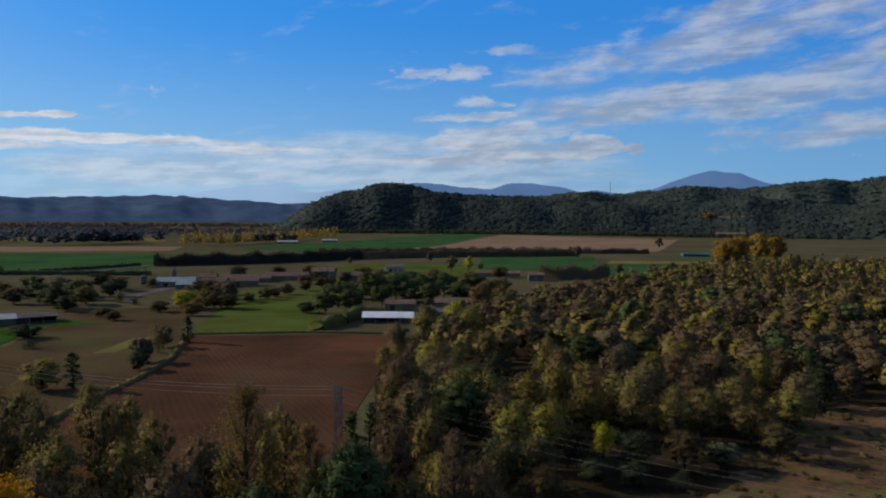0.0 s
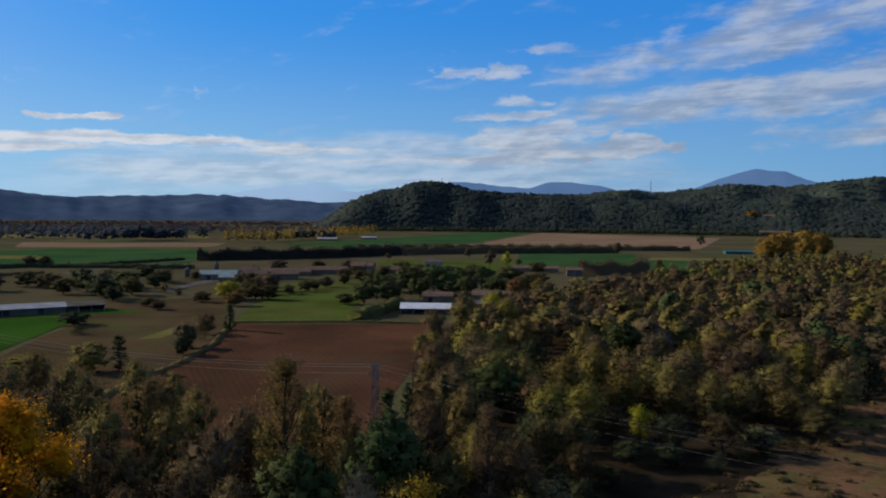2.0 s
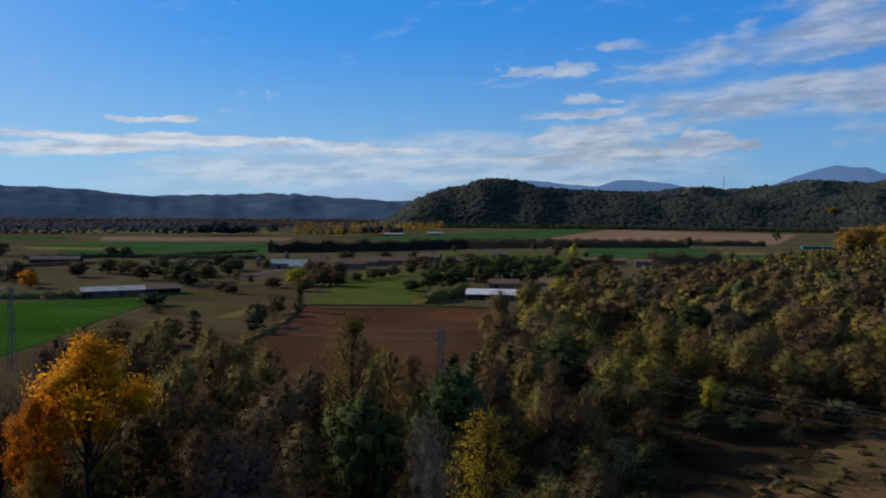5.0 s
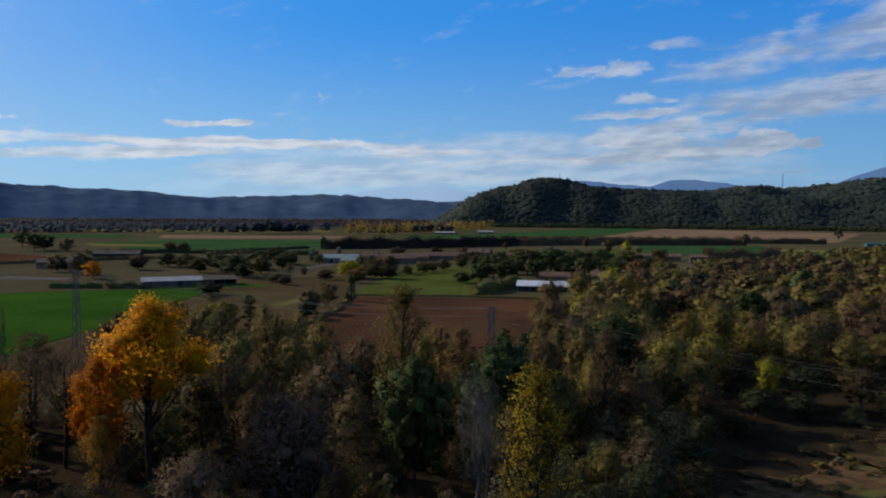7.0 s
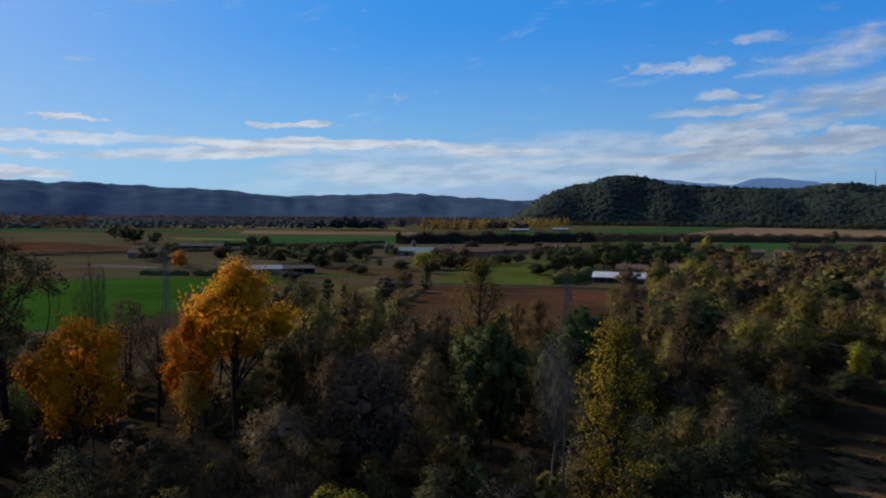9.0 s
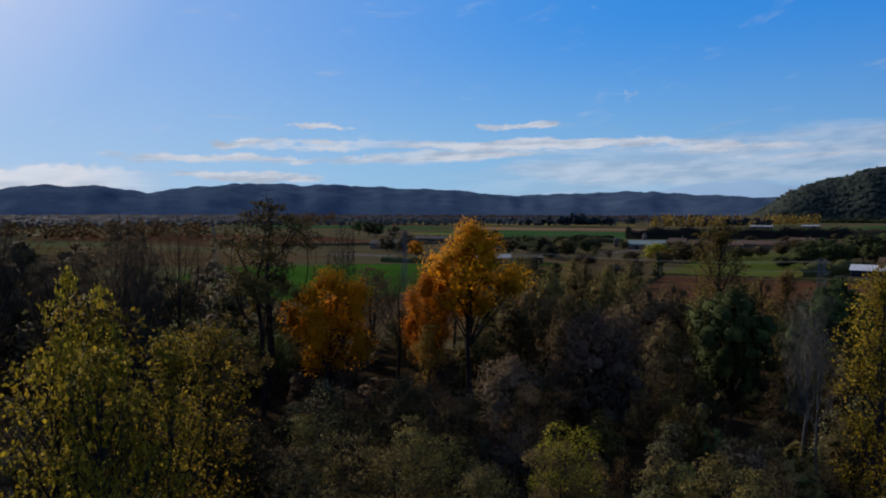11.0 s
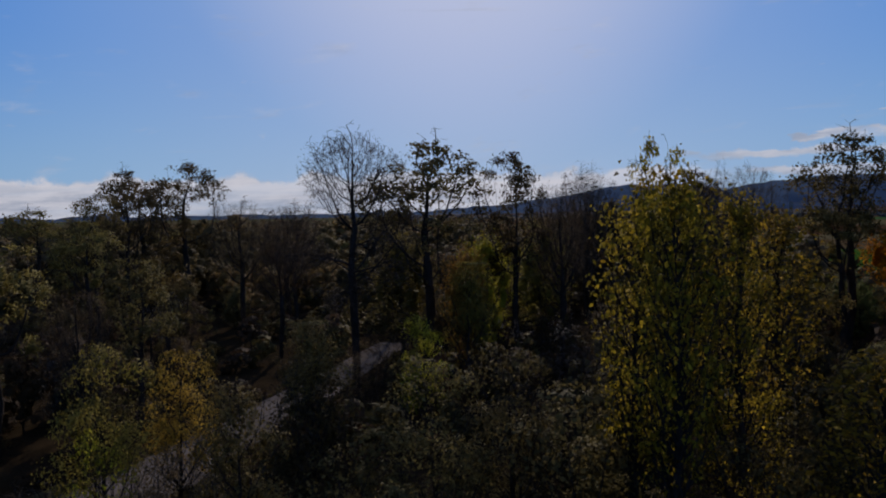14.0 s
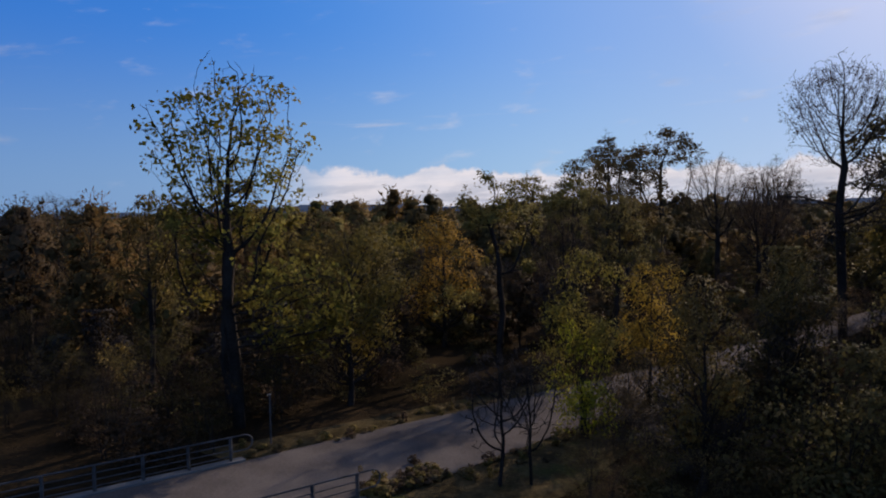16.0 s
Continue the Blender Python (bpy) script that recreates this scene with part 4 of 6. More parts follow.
def thicket(name, items, mat, label, category):
    """Countless plants of one kind as one mesh: items of (kind, x, y, z, high, wide)."""
    r, out, ways, links, total = random.Random(name + label), [], [], [], 0
    for kind, x, y, z, high, wide in items:
        t = r.choice(TEMPLATES[kind])
        a, kw, kz = r.uniform(0, 6.28), wide / 2 / t.wide, high / t.high
        turn = np.array([[math.cos(a) * kw, math.sin(a) * kw, 0], [-math.sin(a) * kw, math.cos(a) * kw, 0], [0, 0, kz]])
        out.append(t.verts @ turn + (x, y, z))
        ways.append(t.normals @ np.array([[math.cos(a), math.sin(a), 0], [-math.sin(a), math.cos(a), 0], [0, 0, 1]]))
        links.append(t.faces + total)
        total += len(t.verts)
    return tagged(new(name, face_mesh(name, np.concatenate(out), np.concatenate(links), mat, np.concatenate(ways))), label, category, kind="stuff")


def inside(x, y, poly):
    hit = False
    for (x1, y1), (x2, y2) in zip(poly, poly[1:] + poly[:1]):
        if (y1 > y) != (y2 > y) and x < (x2 - x1) * (y - y1) / (y2 - y1) + x1:
            hit = not hit
    return hit


def azimuth(x, y):
    return math.degrees(math.atan2(-x, y))


# ---- the single trees that stand out ----
KEY_TREES = []


def stand(kind, x, y, high, color, wide):
    """A tree that stands out; others keep clear of it and of the camera's view of it."""
    KEY_TREES.append((kind, x, y, high, color, wide))
    plant(kind, x, y, high, color, wide, bark=BARK_PALE if color == "grey" else BARK)


# gold and yellow trees
stand("crest_near", -41.0, 66.0, 20.4, "gold", 12.4)
# the next two are lobes of the golden tree, set to its left in view
stand("gold_near", -45.0, 63.6, 14.8, "gold", 6.8)
stand("leafy_near", -42.8, 60.6, 9.4, "honey", 4.6)
stand("gold_near", -49.6, 53.3, 15.8, "amber", 10.4)
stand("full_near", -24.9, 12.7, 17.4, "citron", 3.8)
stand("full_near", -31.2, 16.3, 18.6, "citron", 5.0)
# thin taller tree added for the sprigs above the yellow crown
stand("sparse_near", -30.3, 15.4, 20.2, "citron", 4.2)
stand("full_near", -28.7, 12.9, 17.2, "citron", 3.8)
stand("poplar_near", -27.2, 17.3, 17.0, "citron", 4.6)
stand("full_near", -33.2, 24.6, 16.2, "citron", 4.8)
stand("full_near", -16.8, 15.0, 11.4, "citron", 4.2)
stand("leafy_near", -35.1, -10.4, 9.8, "lime", 5.0)
stand("leafy_near", -39.2, -7.4, 8.8, "honey", 4.6)
stand("shrub_near", -33.6, -10.0, 6.6, "yellow", 3.6)
stand("poplar_near", -2.6, 54.6, 18.4, "lemon", 6.0)
stand("bare", -6.3, 56.3, 16.6, "grey", 3.6)
stand("leafy_near", -56, -25, 11.5, "honey", 9)
# added to fill the lower crown of the tall tree beside the bridge
stand("sparse_near", -33.4, -30.2, 14.2, "lime", 9)
stand("bare_near", -55, 72, 14.5, "umber", 7.5)
stand("bare_near", -61, 68, 14, "umber", 7)
stand("bare_near", -63, 77, 13, "umber", 7)
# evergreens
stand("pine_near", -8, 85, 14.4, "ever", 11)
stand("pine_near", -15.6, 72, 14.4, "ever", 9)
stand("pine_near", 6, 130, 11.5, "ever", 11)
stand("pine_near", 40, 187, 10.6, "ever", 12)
stand("cypress", -2.7, 127, 10.5, "pine", 2.6)
stand("cypress", -9, 126, 9, "pine", 2.6)
stand("cypress", -71.4, 231, 9, "pine", 4.0)
# bare and thinning trees
stand("poplar_near", 3.5, 84, 16.5, "brown", 6.5)
stand("bushy_near", -25, 61, 12.6, "fawn", 10.8)
stand("bushy_near", -31.5, 57, 8.2, "fawn", 7)
stand("bare_near", -8.6, 66, 14.6, "grey", 4.5)
stand("bare_near", -50, 74, 14, "umber", 7)
stand("bare_near", -58, 84, 15, "umber", 8)
stand("sparse_near", -68, 84, 14, "dusk", 8)
stand("sparse_near", -46, 80, 14, "olive", 6)
stand("domed_near", -59.8, 5.3, 22.6, "twig", 9.6)
stand("sparse_near", -65.7, 12.5, 22.4, "dusk", 13.5)
stand("sparse_near", -65.8, 21.8, 22.4, "dusk", 9.0)
stand("sparse_near", -118, -10.6, 24.6, "dusk", 14)
stand("sparse_near", -125.7, -17, 22.6, "dusk", 15)
stand("bare_near", -112, 4, 17.5, "twig", 12)
stand("sparse_near", -51, -19, 15.3, "olive", 7.5)
stand("bare_near", -96, 44, 22.0, "twig", 9)
stand("bare_near", -92, -3, 18.0, "umber", 10)
stand("leafy", -67.4, 19.2, 13.6, "yellow", 7.5)
stand("leafy", -76, 28.6, 14.6, "lime", 8)
stand("leafy", -75, 12.7, 14, "lime", 9)
stand("leafy", -62, 15.6, 12.6, "honey", 6)
stand("leafy_near", -57.6, 14.2, 11, "lime", 6.5)
stand("leafy_near", -49.3, 8.4, 8.5, "yellow", 4.5)
stand("twiggy_near", -53, 3.6, 5, "umber", 5)
stand("twiggy_near", -57, 5.8, 5.4, "brown", 5)
stand("twiggy_near", -62, 8.2, 5.6, "umber", 5.4)
stand("twiggy_near", -67, 11, 6, "brown", 5.5)
stand("twiggy_near", -72, 13.4, 6, "umber", 6)
stand("shrub_near", -43, -5.4, 6.4, "dusk", 5.5)
stand("shrub_near", -36.5, -8.6, 4.6, "brown", 4.0)
stand("sparse_near", -46, 0, 9.5, "dusk", 5)
stand("sparse_near", -59, 54, 23, "dusk", 13)
stand("sparse_near", -57, 51.4, 18.5, "olive", 9)
stand("bare_near", -52, 58, 21.2, "twig", 4.0)
stand("sparse_near", -113.7, -17.7, 22.6, "dusk", 10)
stand("sparse_near", -87.2, -19.4, 15.5, "olive", 8)
stand("bare_near", -80.2, 0.6, 14.8, "umber", 8)
stand("sparse_near", -96.8, -19.7, 19.3, "dusk", 9)
stand("bare_near", -97.6, 3.8, 17.7, "umber", 8)
stand("bare_near", -82.7, 38.1, 20.1, "twig", 9)
stand("bare_near", -70.7, 28.5, 17.7, "umber", 7)
stand("bare_near", -54.8, 36.0, 19.2, "twig", 5)
stand("sparse_near", -95.6, 16.7, 18.6, "dusk", 8)
stand("leafy", -47.1, -59.9, 13.5, "umber", 9)
stand("bare_near", -63.0, -72.4, 15.1, "umber", 9)
stand("leafy", -41.4, -47.3, 13.4, "rust", 9)
stand("sparse_near", -34.7, -36.8, 13.9, "olive", 5.5)
stand("leafy", -52.1, -47.0, 11.9, "brown", 9)
stand("bare_near", -72.8, 46.8, 19.1, "umber", 8)
stand("bare_near", -62.4, 24.9, 18.8, "umber", 7)
stand("bare_near", -71.8, 39.2, 18.2, "twig", 7)
stand("bare_near", -61.8, 38.9, 18.8, "umber", 8)
stand("bare_near", -66.8, 49.0, 21.1, "umber", 7)
# the next three are added so that their shadows dapple the lane
stand("sparse_near", -62, -9.5, 13, "olive", 6)
stand("sparse_near", -53, -10.6, 13.5, "dusk", 6)
stand("bare_near", -47, -13.4, 12, "umber", 5)
stand("leafy_near", -37, -24.5, 11.0, "lime", 7.5)
stand("sparse_near", -80, 50, 20.6, "umber", 10)
stand("bare_near", -74, 40, 17.5, "umber", 9)
# others
stand("poplar_near", -21, 89, 20.8, "lime", 8.0)
stand("poplar_near", -14, 92, 15, "rust", 6)
stand("sparse_near", -118, -30, 17, "olive", 13)
stand("spread_near", -31.2, -28.3, 20.0, "lime", 10.0)
stand("leafy_near", -48.5, -28, 11.0, "lime", 9)
stand("leafy_near", -52, -37, 10.5, "lime", 10)
stand("leafy_near", -63, -36, 11, "olive", 10)
stand("leafy_near", -20.9, 21.4, 9, "olive", 6.3)
stand("leafy_near", -23.9, 29.2, 8.8, "olive", 6.1)
stand("leafy_near", -15.1, 25.3, 8.1, "yellow", 5.6)
stand("leafy_near", -17.9, 37.4, 7.8, "olive", 5.5)
stand("leafy_near", -26.1, 34.4, 7.7, "olive", 5.3)
stand("leafy_near", -19.1, 40.6, 8.2, "yellow", 5.7)
stand("leafy_near", -24.6, 22.8, 9.3, "dusk", 6.5)
stand("leafy_near", -8.7, 39.7, 8.4, "olive", 5.8)
stand("bush", -74, 214, 10, "olive", 7)

# ---- the wood ----
CLEARING = [(16, 64), (30, 58), (70, 86), (92, 104), (118, 156), (88, 157), (78, 148), (62, 127), (49, 115), (35, 97), (22, 84)]
SUNNY = [(36, 88), (62, 96), (84, 118), (80, 130), (56, 127), (44, 108)]     # the part of the clearing that the sun reaches
ROAD_LINE = [(-2.5, -37), (-24.8, -21.3), (-33, -17), (-45, -9.5), (-56, -1.5), (-70, 6), (-86, 14)]


def off_road(x, y):
    best = 1e9
    for (x1, y1), (x2, y2) in zip(ROAD_LINE, ROAD_LINE[1:]):
        d = Vector((x2 - x1, y2 - y1))
        t = max(0, min(1, ((x - x1) * d.x + (y - y1) * d.y) / d.length_squared))
        best = min(best, math.hypot(x - x1 - t * d.x, y - y1 - t * d.y))
    return best


def open_side(x, y):
    """The open ground between the bridge, the lane and the spot over which the camera hangs."""
    return azimuth(x - 3.6, y + 4.7) > 94 and (x + 25) * 19.5 + (y + 21.3) * 31 > -60 and x > -46


# the wood's edge beside the fields and the clearing, tree by tree: kind, place, height, colour, crown width
MIXED = [
    ("leafy", -51, 101, 15, "dusk", 8.7), ("leafy", -53, 96, 14, "dusk", 6.2), ("leafy", -44, 92, 13.5, "olive", 7.9), ("leafy", -43, 102, 14, "olive", 7.4),
    ("leafy", -36, 91, 13, "olive", 7.1), ("leafy", -35, 99, 14, "olive", 7.0), ("leafy", -28, 85, 12.5, "umber", 8.9), ("leafy", -28, 95, 12.5, "brown", 7.7),
    ("leafy", -29, 78, 11, "brown", 7.5), ("leafy", -36, 80, 11.5, "dusk", 6.9), ("leafy", -41, 81, 13, "brown", 7.1), ("poplar", -19, 105, 13, "rust", 5.5),
    ("leafy", -21, 102, 12, "olive", 4.8), ("leafy", -24, 93, 11, "olive", 4.5), ("leafy", -13, 86, 11, "olive", 4.1), ("leafy", -9, 70, 11, "olive", 4.2),
    ("leafy", -23, 75, 10, "brown", 6.7), ("leafy", -33, 72, 10, "brown", 6.3), ("bare", -60, 93, 13, "umber", 7.4), ("bare", -66, 108, 15, "brown", 7.8),
    ("leafy", -54, 93, 12, "olive", 5.6), ("leafy", -41, 76, 11, "dusk", 7.2), ("leafy", -43, 71, 9, "olive", 7.1), ("cypress", -10, 106, 13, "pine", 3.3),
    ("leafy", -13, 92, 11, "olive", 4.3), ("leafy", 7, 86, 12, "brown", 6.3), ("leafy", 2, 88, 12.5, "lime", 3.7), ("leafy", -1, 84, 11, "olive", 6.6),
    ("leafy", -5, 151, 11.9, "brown", 9.8), ("leafy", 3, 163, 11.9, "brown", 9.8), ("leafy", 16, 192, 11, "olive", 9.8), ("leafy", 14, 235, 11, "lime", 9.8),
    ("leafy", 32, 316, 11, "lime", 9.8), ("leafy", 19, 137, 11.9, "lime", 9.2), ("leafy", 26, 147, 11.9, "lime", 9.8), ("leafy", 14, 117, 11, "lime", 7.9),
    ("leafy", 20, 119, 11, "lime", 8.7), ("leafy", 29, 135, 9.1, "lime", 9.8), ("leafy", 37, 146, 9.8, "olive", 9.2), ("leafy", 38, 134, 9.1, "olive", 9.8),
    ("leafy", 29, 121, 6.6, "yellow", 5.0), ("leafy", 44, 132, 8.4, "olive", 9.8), ("leafy", 51, 137, 8.8, "olive", 9.7), ("leafy", 61, 148, 8.4, "olive", 9.8),
    ("leafy", 75, 167, 9.8, "lime", 9.8), ("leafy", 68, 138, 8.4, "olive", 9.8), ("pine", 41, 190, 8.4, "pine", 9.3), ("leafy", 29, 179, 11, "olive", 9.8),
    ("leafy", 48, 183, 9.1, "grey", 9.8), ("leafy", 68, 224, 9.1, "brown", 9.8), ("leafy", 89, 237, 9.1, "lime", 9.8), ("leafy", 60, 169, 8.4, "brown", 9.8),
    ("leafy", 48, 160, 9.1, "olive", 9.8), ("leafy", -4, 103, 12, "brown", 7.0), ("leafy", 1, 107, 13, "olive", 7.7), ("leafy", 24, 118, 7.3, "dusk", 8.7),
    ("leafy", 16, 106, 8.9, "dusk", 8.4), ("leafy", 33, 116, 6.6, "moss", 9.4), ("leafy", 41, 117, 6.6, "dusk", 8.3), ("leafy", 12, 105, 8.9, "dusk", 7.1),
    ("leafy", 57, 130, 7.7, "olive", 8.7), ("leafy", 58, 122, 6.6, "dusk", 8.3), ("shrub_near", 11, 86, 6, "pale", 5.5), ("leafy", 16, 98, 7.2, "dusk", 6.8),
    ("shrub_near", 37, 109, 3.2, "moss", 4.2), ("shrub_near", 43, 114, 2.6, "moss", 3.8), ("clump", 47, 118, 5.2, "pale", 6.5), ("bush", 52, 121, 3, "moss", 5.4),
    ("leafy", 25, 110, 4.2, "moss", 6.5), ("leafy", 31, 110, 3.6, "moss", 6.6), ("leafy", 8, 83, 8.5, "dusk", 5.3), ("leafy", 4, 85, 10, "brown", 6.7),
    ("leafy", 20, 100, 3.6, "dusk", 6.5), ("leafy", -7, 198, 11.9, "brown", 9.8), ("leafy", 0, 227, 11, "olive", 9.8), ("leafy", 10, 253, 11, "yellow", 9.8),
    ("leafy", 6, 140, 11.5, "olive", 9.8), ("leafy", -1, 130, 11, "brown", 8.7),
    ("leafy", -74, 118, 13, "dusk", 9.0), ("leafy", -73, 127, 13, "olive", 8.0), ("leafy", -60, 114, 14, "olive", 8.0), ("leafy", -71, 106, 13, "umber", 9.0),
    ("leafy", -60, 110, 12, "umber", 8.0), ("leafy", -53, 121, 13, "olive", 7.0), ("leafy", -47, 114, 12, "brown", 8.0), ("leafy", -44, 114, 12.5, "olive", 7.0),
    ("leafy", -28, 100, 10, "brown", 7.0), ("leafy", -22, 115, 11, "olive", 5.0), ("leafy", -18, 108, 10, "olive", 6.0),
]
for kind, x, y, high, color, wide in MIXED:
    plant(kind, x, y, high, color, wide, bark=BARK_PALE if color == "grey" else BARK)

dell = random.Random(71)
for _ in range(150):     # the low trees between the wood and the clearing, mostly darkened in colour for shade
    a, d = dell.uniform(-10, 7), dell.uniform(56, 112)
    x, y = -math.sin(radians(a)) * d, math.cos(radians(a)) * d
    if inside(x, y, CLEARING) or any((x - px) ** 2 + (y - py) ** 2 < (1.0 + 0.6 * pr) ** 2 for px, py, pr in PLANTED):
        continue
    color = dell.choice(("dusk", "moss", "umber", "olive", "dusk", "pale"))
    plant("shrub_near" if color == "pale" else "leafy", x, y, dell.uniform(4.5, 8.5) if a > -6 else dell.uniform(3.0, 5.0), color, dell.uniform(4.5, 7.0))

rng = random.Random(4)
# trees are left out of the camera's view of these, and lowered towards the sun
LIT = [(x, y, wide) for kind, x, y, high, color, wide in KEY_TREES if math.hypot(x, y) < 140]
SIGHT = [(azimuth(x, y), math.hypot(x, y), math.degrees(0.42 * wide / math.hypot(x, y))) for kind, x, y, high, color, wide in KEY_TREES if math.hypot(x, y) > 50]
far_items = {}
under = {"olive": [], "brown": [], "pale": [], "green": [], "umber": [], "dusk": [], "moss": []}
tries = 0
while tries < 9000:
    tries += 1
    a = rng.uniform(-36, 142)
    d = math.sqrt(rng.uniform(26 ** 2, 430 ** 2)) if rng.random() < 0.6 else rng.uniform(26, 160)
    x, y = -math.sin(radians(a)) * d, math.cos(radians(a)) * d
    if not inside(x, y, WOOD) or inside(x, y, CLEARING) or off_road(x, y) < (6.5 if a > 97 else 4.6):
        continue
    if d < (76 if a < -4 else 62 if a < 9 else 44 if a < 30 else 26) or open_side(x, y):
        continue
    if a < 31 and d < (140 if a < -8 else 126):
        continue
    if any(k_d - 26 < d < k_d and abs(a - k_a) < k_w and d > 30 for k_a, k_d, k_w in SIGHT):
        continue
    gap = 2.2 if d < 115 else 2.7
    if any((x - px) ** 2 + (y - py) ** 2 < (gap + 0.45 * pr) ** 2 for px, py, pr in PLANTED):
        continue
    tone = 1.25 * noise.noise((x * 0.022, y * 0.022, 5.0)) + rng.uniform(-0.26, 0.26)
    if a < 6:
        tone = 0.75 * noise.noise((x * 0.03, y * 0.03, 5.0)) + rng.uniform(-0.5, 0.5)
    color = "brown" if tone < -0.3 else "grey" if tone < -0.2 and d < 100 else "olive" if tone < 0.22 else "green" if tone < 0.32 else "yellow" if tone < 0.44 else "rust"
    if 6 < a < 36 and color in ("green", "grey"):
        color = "olive"
    if a < 6 and color == "rust":
        color = "brown"
    if a < 6 and d < 150 and color in ("brown", "grey") and rng.random() < 0.6:
        color = "olive"
    if rng.random() < 0.03 and a < 36:
        color = "pine"
    if 6 < a < 36 and color == "yellow":
        color = "olive"
    if a < 6 and d > 75 and color in ("yellow", "green"):
        color = rng.choice(("lime", "lime", "green"))
    if a < 6 and d > 116 and rng.random() < (0.14 if d < 200 else 0.4):
        color = rng.choice(("umber", "moss") if d < 200 else ("brown", "brown", "umber"))
    if 30 < a < 62 and color in ("yellow", "rust"):
        color = rng.choice(("dusk", "umber"))
    # dark colours stand in for the shade on this low growth
    if a < 6 and d < 116 and color != "pine":
        color = rng.choice(("dusk", "umber", "moss", "moss"))
    # shaded and backlit trees take darker copies of their leaf and twig colours
    if (a > 62 or a > 6 and d < 84) and color in ("olive", "green", "brown"):
        color = "umber" if color == "brown" else "dusk"
    if a > 72 and d < 62 and color in ("umber", "dusk", "moss", "pine", "grey") and rng.random() < 0.5:
        color = "twig"
    if a > 62 and color in ("yellow", "green"):
        color = rng.choice(("rust", "olive", "dusk", "olive"))
    if a > 36 and d < 60 and color in ("yellow", "rust"):
        color = rng.choice(("umber", "dusk", "brown"))
    if a > 75:
        high = rng.uniform(5, 9.4) if d < 112 else rng.uniform(7, 11.5)
    elif a > 28:
        high = rng.uniform(5, 9.5) if d < 60 else rng.uniform(6, 10) if a < 44 else rng.uniform(7, 13)
    else:
        high = rng.uniform(6, 10) if d < 80 else rng.uniform(7.5, 15)
    if 8 < a < 31 and 72 < d < 112:
        high = rng.uniform(10, 16.5)
    if a < 3:
        high = rng.uniform(7, 11.5)
    for k_x, k_y, k_w in LIT:
        along = (x - k_x) * -0.95 + (y - k_y) * 0.31
        if 0 < along < 30 and abs((x - k_x) * 0.31 + (y - k_y) * 0.95) < 0.55 * k_w:
            high = min(high, 7.5)
    if a > 0.0:
        high = min(high, max(3.0, 26 - 0.1 * d)) if a < 9 else high
    if abs(a - 6.4) < 1.8 and d < 112:
        high = min(high, 39.9 - 0.32 * d)
    for q in (5, 10, 15, 20, 25):
        if inside(x + 0.95 * q, y - 0.31 * q, SUNNY):
            high = min(high, 1.0 + 0.4 * q)
    tall = a > 44 and d > 60 and rng.random() < 0.08
    if tall:
        high += rng.uniform(3, 6)
    if d < 48:
        kind = {"grey": "twiggy_near", "brown": "twiggy_near", "umber": "twiggy_near", "twig": "twiggy_near"}.get(color, "leafy_near" if high > 8 else "shrub_near")
    elif tall and d < 100:
        kind = "bare_near" if color == "grey" else "sparse_near"
    elif d < 100:
        kind = {"grey": "bare", "pine": "pine"}.get(color, "leafy" if rng.random() < 0.8 else "sparse")
    else:
        PLANTED.append((x, y, high * 0.3))
        slim = rng.random() > 0.9 and d > 150
        if d < 190 and a < 31 and not slim:
            plant("mid_leafy", x, y, high, color, high * rng.uniform(0.8, 1.15))
            continue
        far_items.setdefault(color, []).append(("far_poplar" if slim else "far_leafy" if d < 230 else "wood_leafy", x, y, 0, high, high * (0.36 if slim else rng.uniform(0.95, 1.4) if a < 31 else rng.uniform(0.7, 1.1))))
        continue
    plant(kind, x, y, high, color)
for _ in range(420):
    a, d = rng.uniform(-37, -14), rng.uniform(410, 640)
    x, y = -math.sin(radians(a)) * d, math.cos(radians(a)) * d
    if inside(x, y, WOOD):
        far_items.setdefault(rng.choice(("brown", "olive", "brown", "lime")), []).append(("dist_leafy", x, y, 0, rng.uniform(9, 14), rng.uniform(9, 13)))
for color, items in far_items.items():
    thicket("woodland", items, LEAF[color], NAMES[color][0] + " treetops of the dense river wood", "woodland")
for _ in range(820):
    a, d = rng.uniform(-36, 142), rng.uniform(24, 125)
    x, y = -math.sin(radians(a)) * d, math.cos(radians(a)) * d
    if inside(x, y, WOOD) and not inside(x, y, CLEARING) and off_road(x, y) > 4.2 and not open_side(x, y) and not (a < 7 and d > 56):
        # mostly dull dark colours, which carry the shade under the trees
        under[rng.choice(("olive", "brown", "pale", "green") if 6 < a < 20 else ("umber", "dusk", "umber", "moss" if a < 60 else "dusk"))].append(("bush" if d < 46 or a > 88 and d < 62 else "far_bush", x, y, -0.1, rng.uniform(1.5, 4.2), rng.uniform(2.5, 5.5)))
for color, items in under.items():
    thicket("undergrowth", items, LEAF[color], NAMES[color][0] + " undergrowth between the trunks", "undergrowth")

rims = list(zip(CLEARING, CLEARING[1:] + CLEARING[:1]))
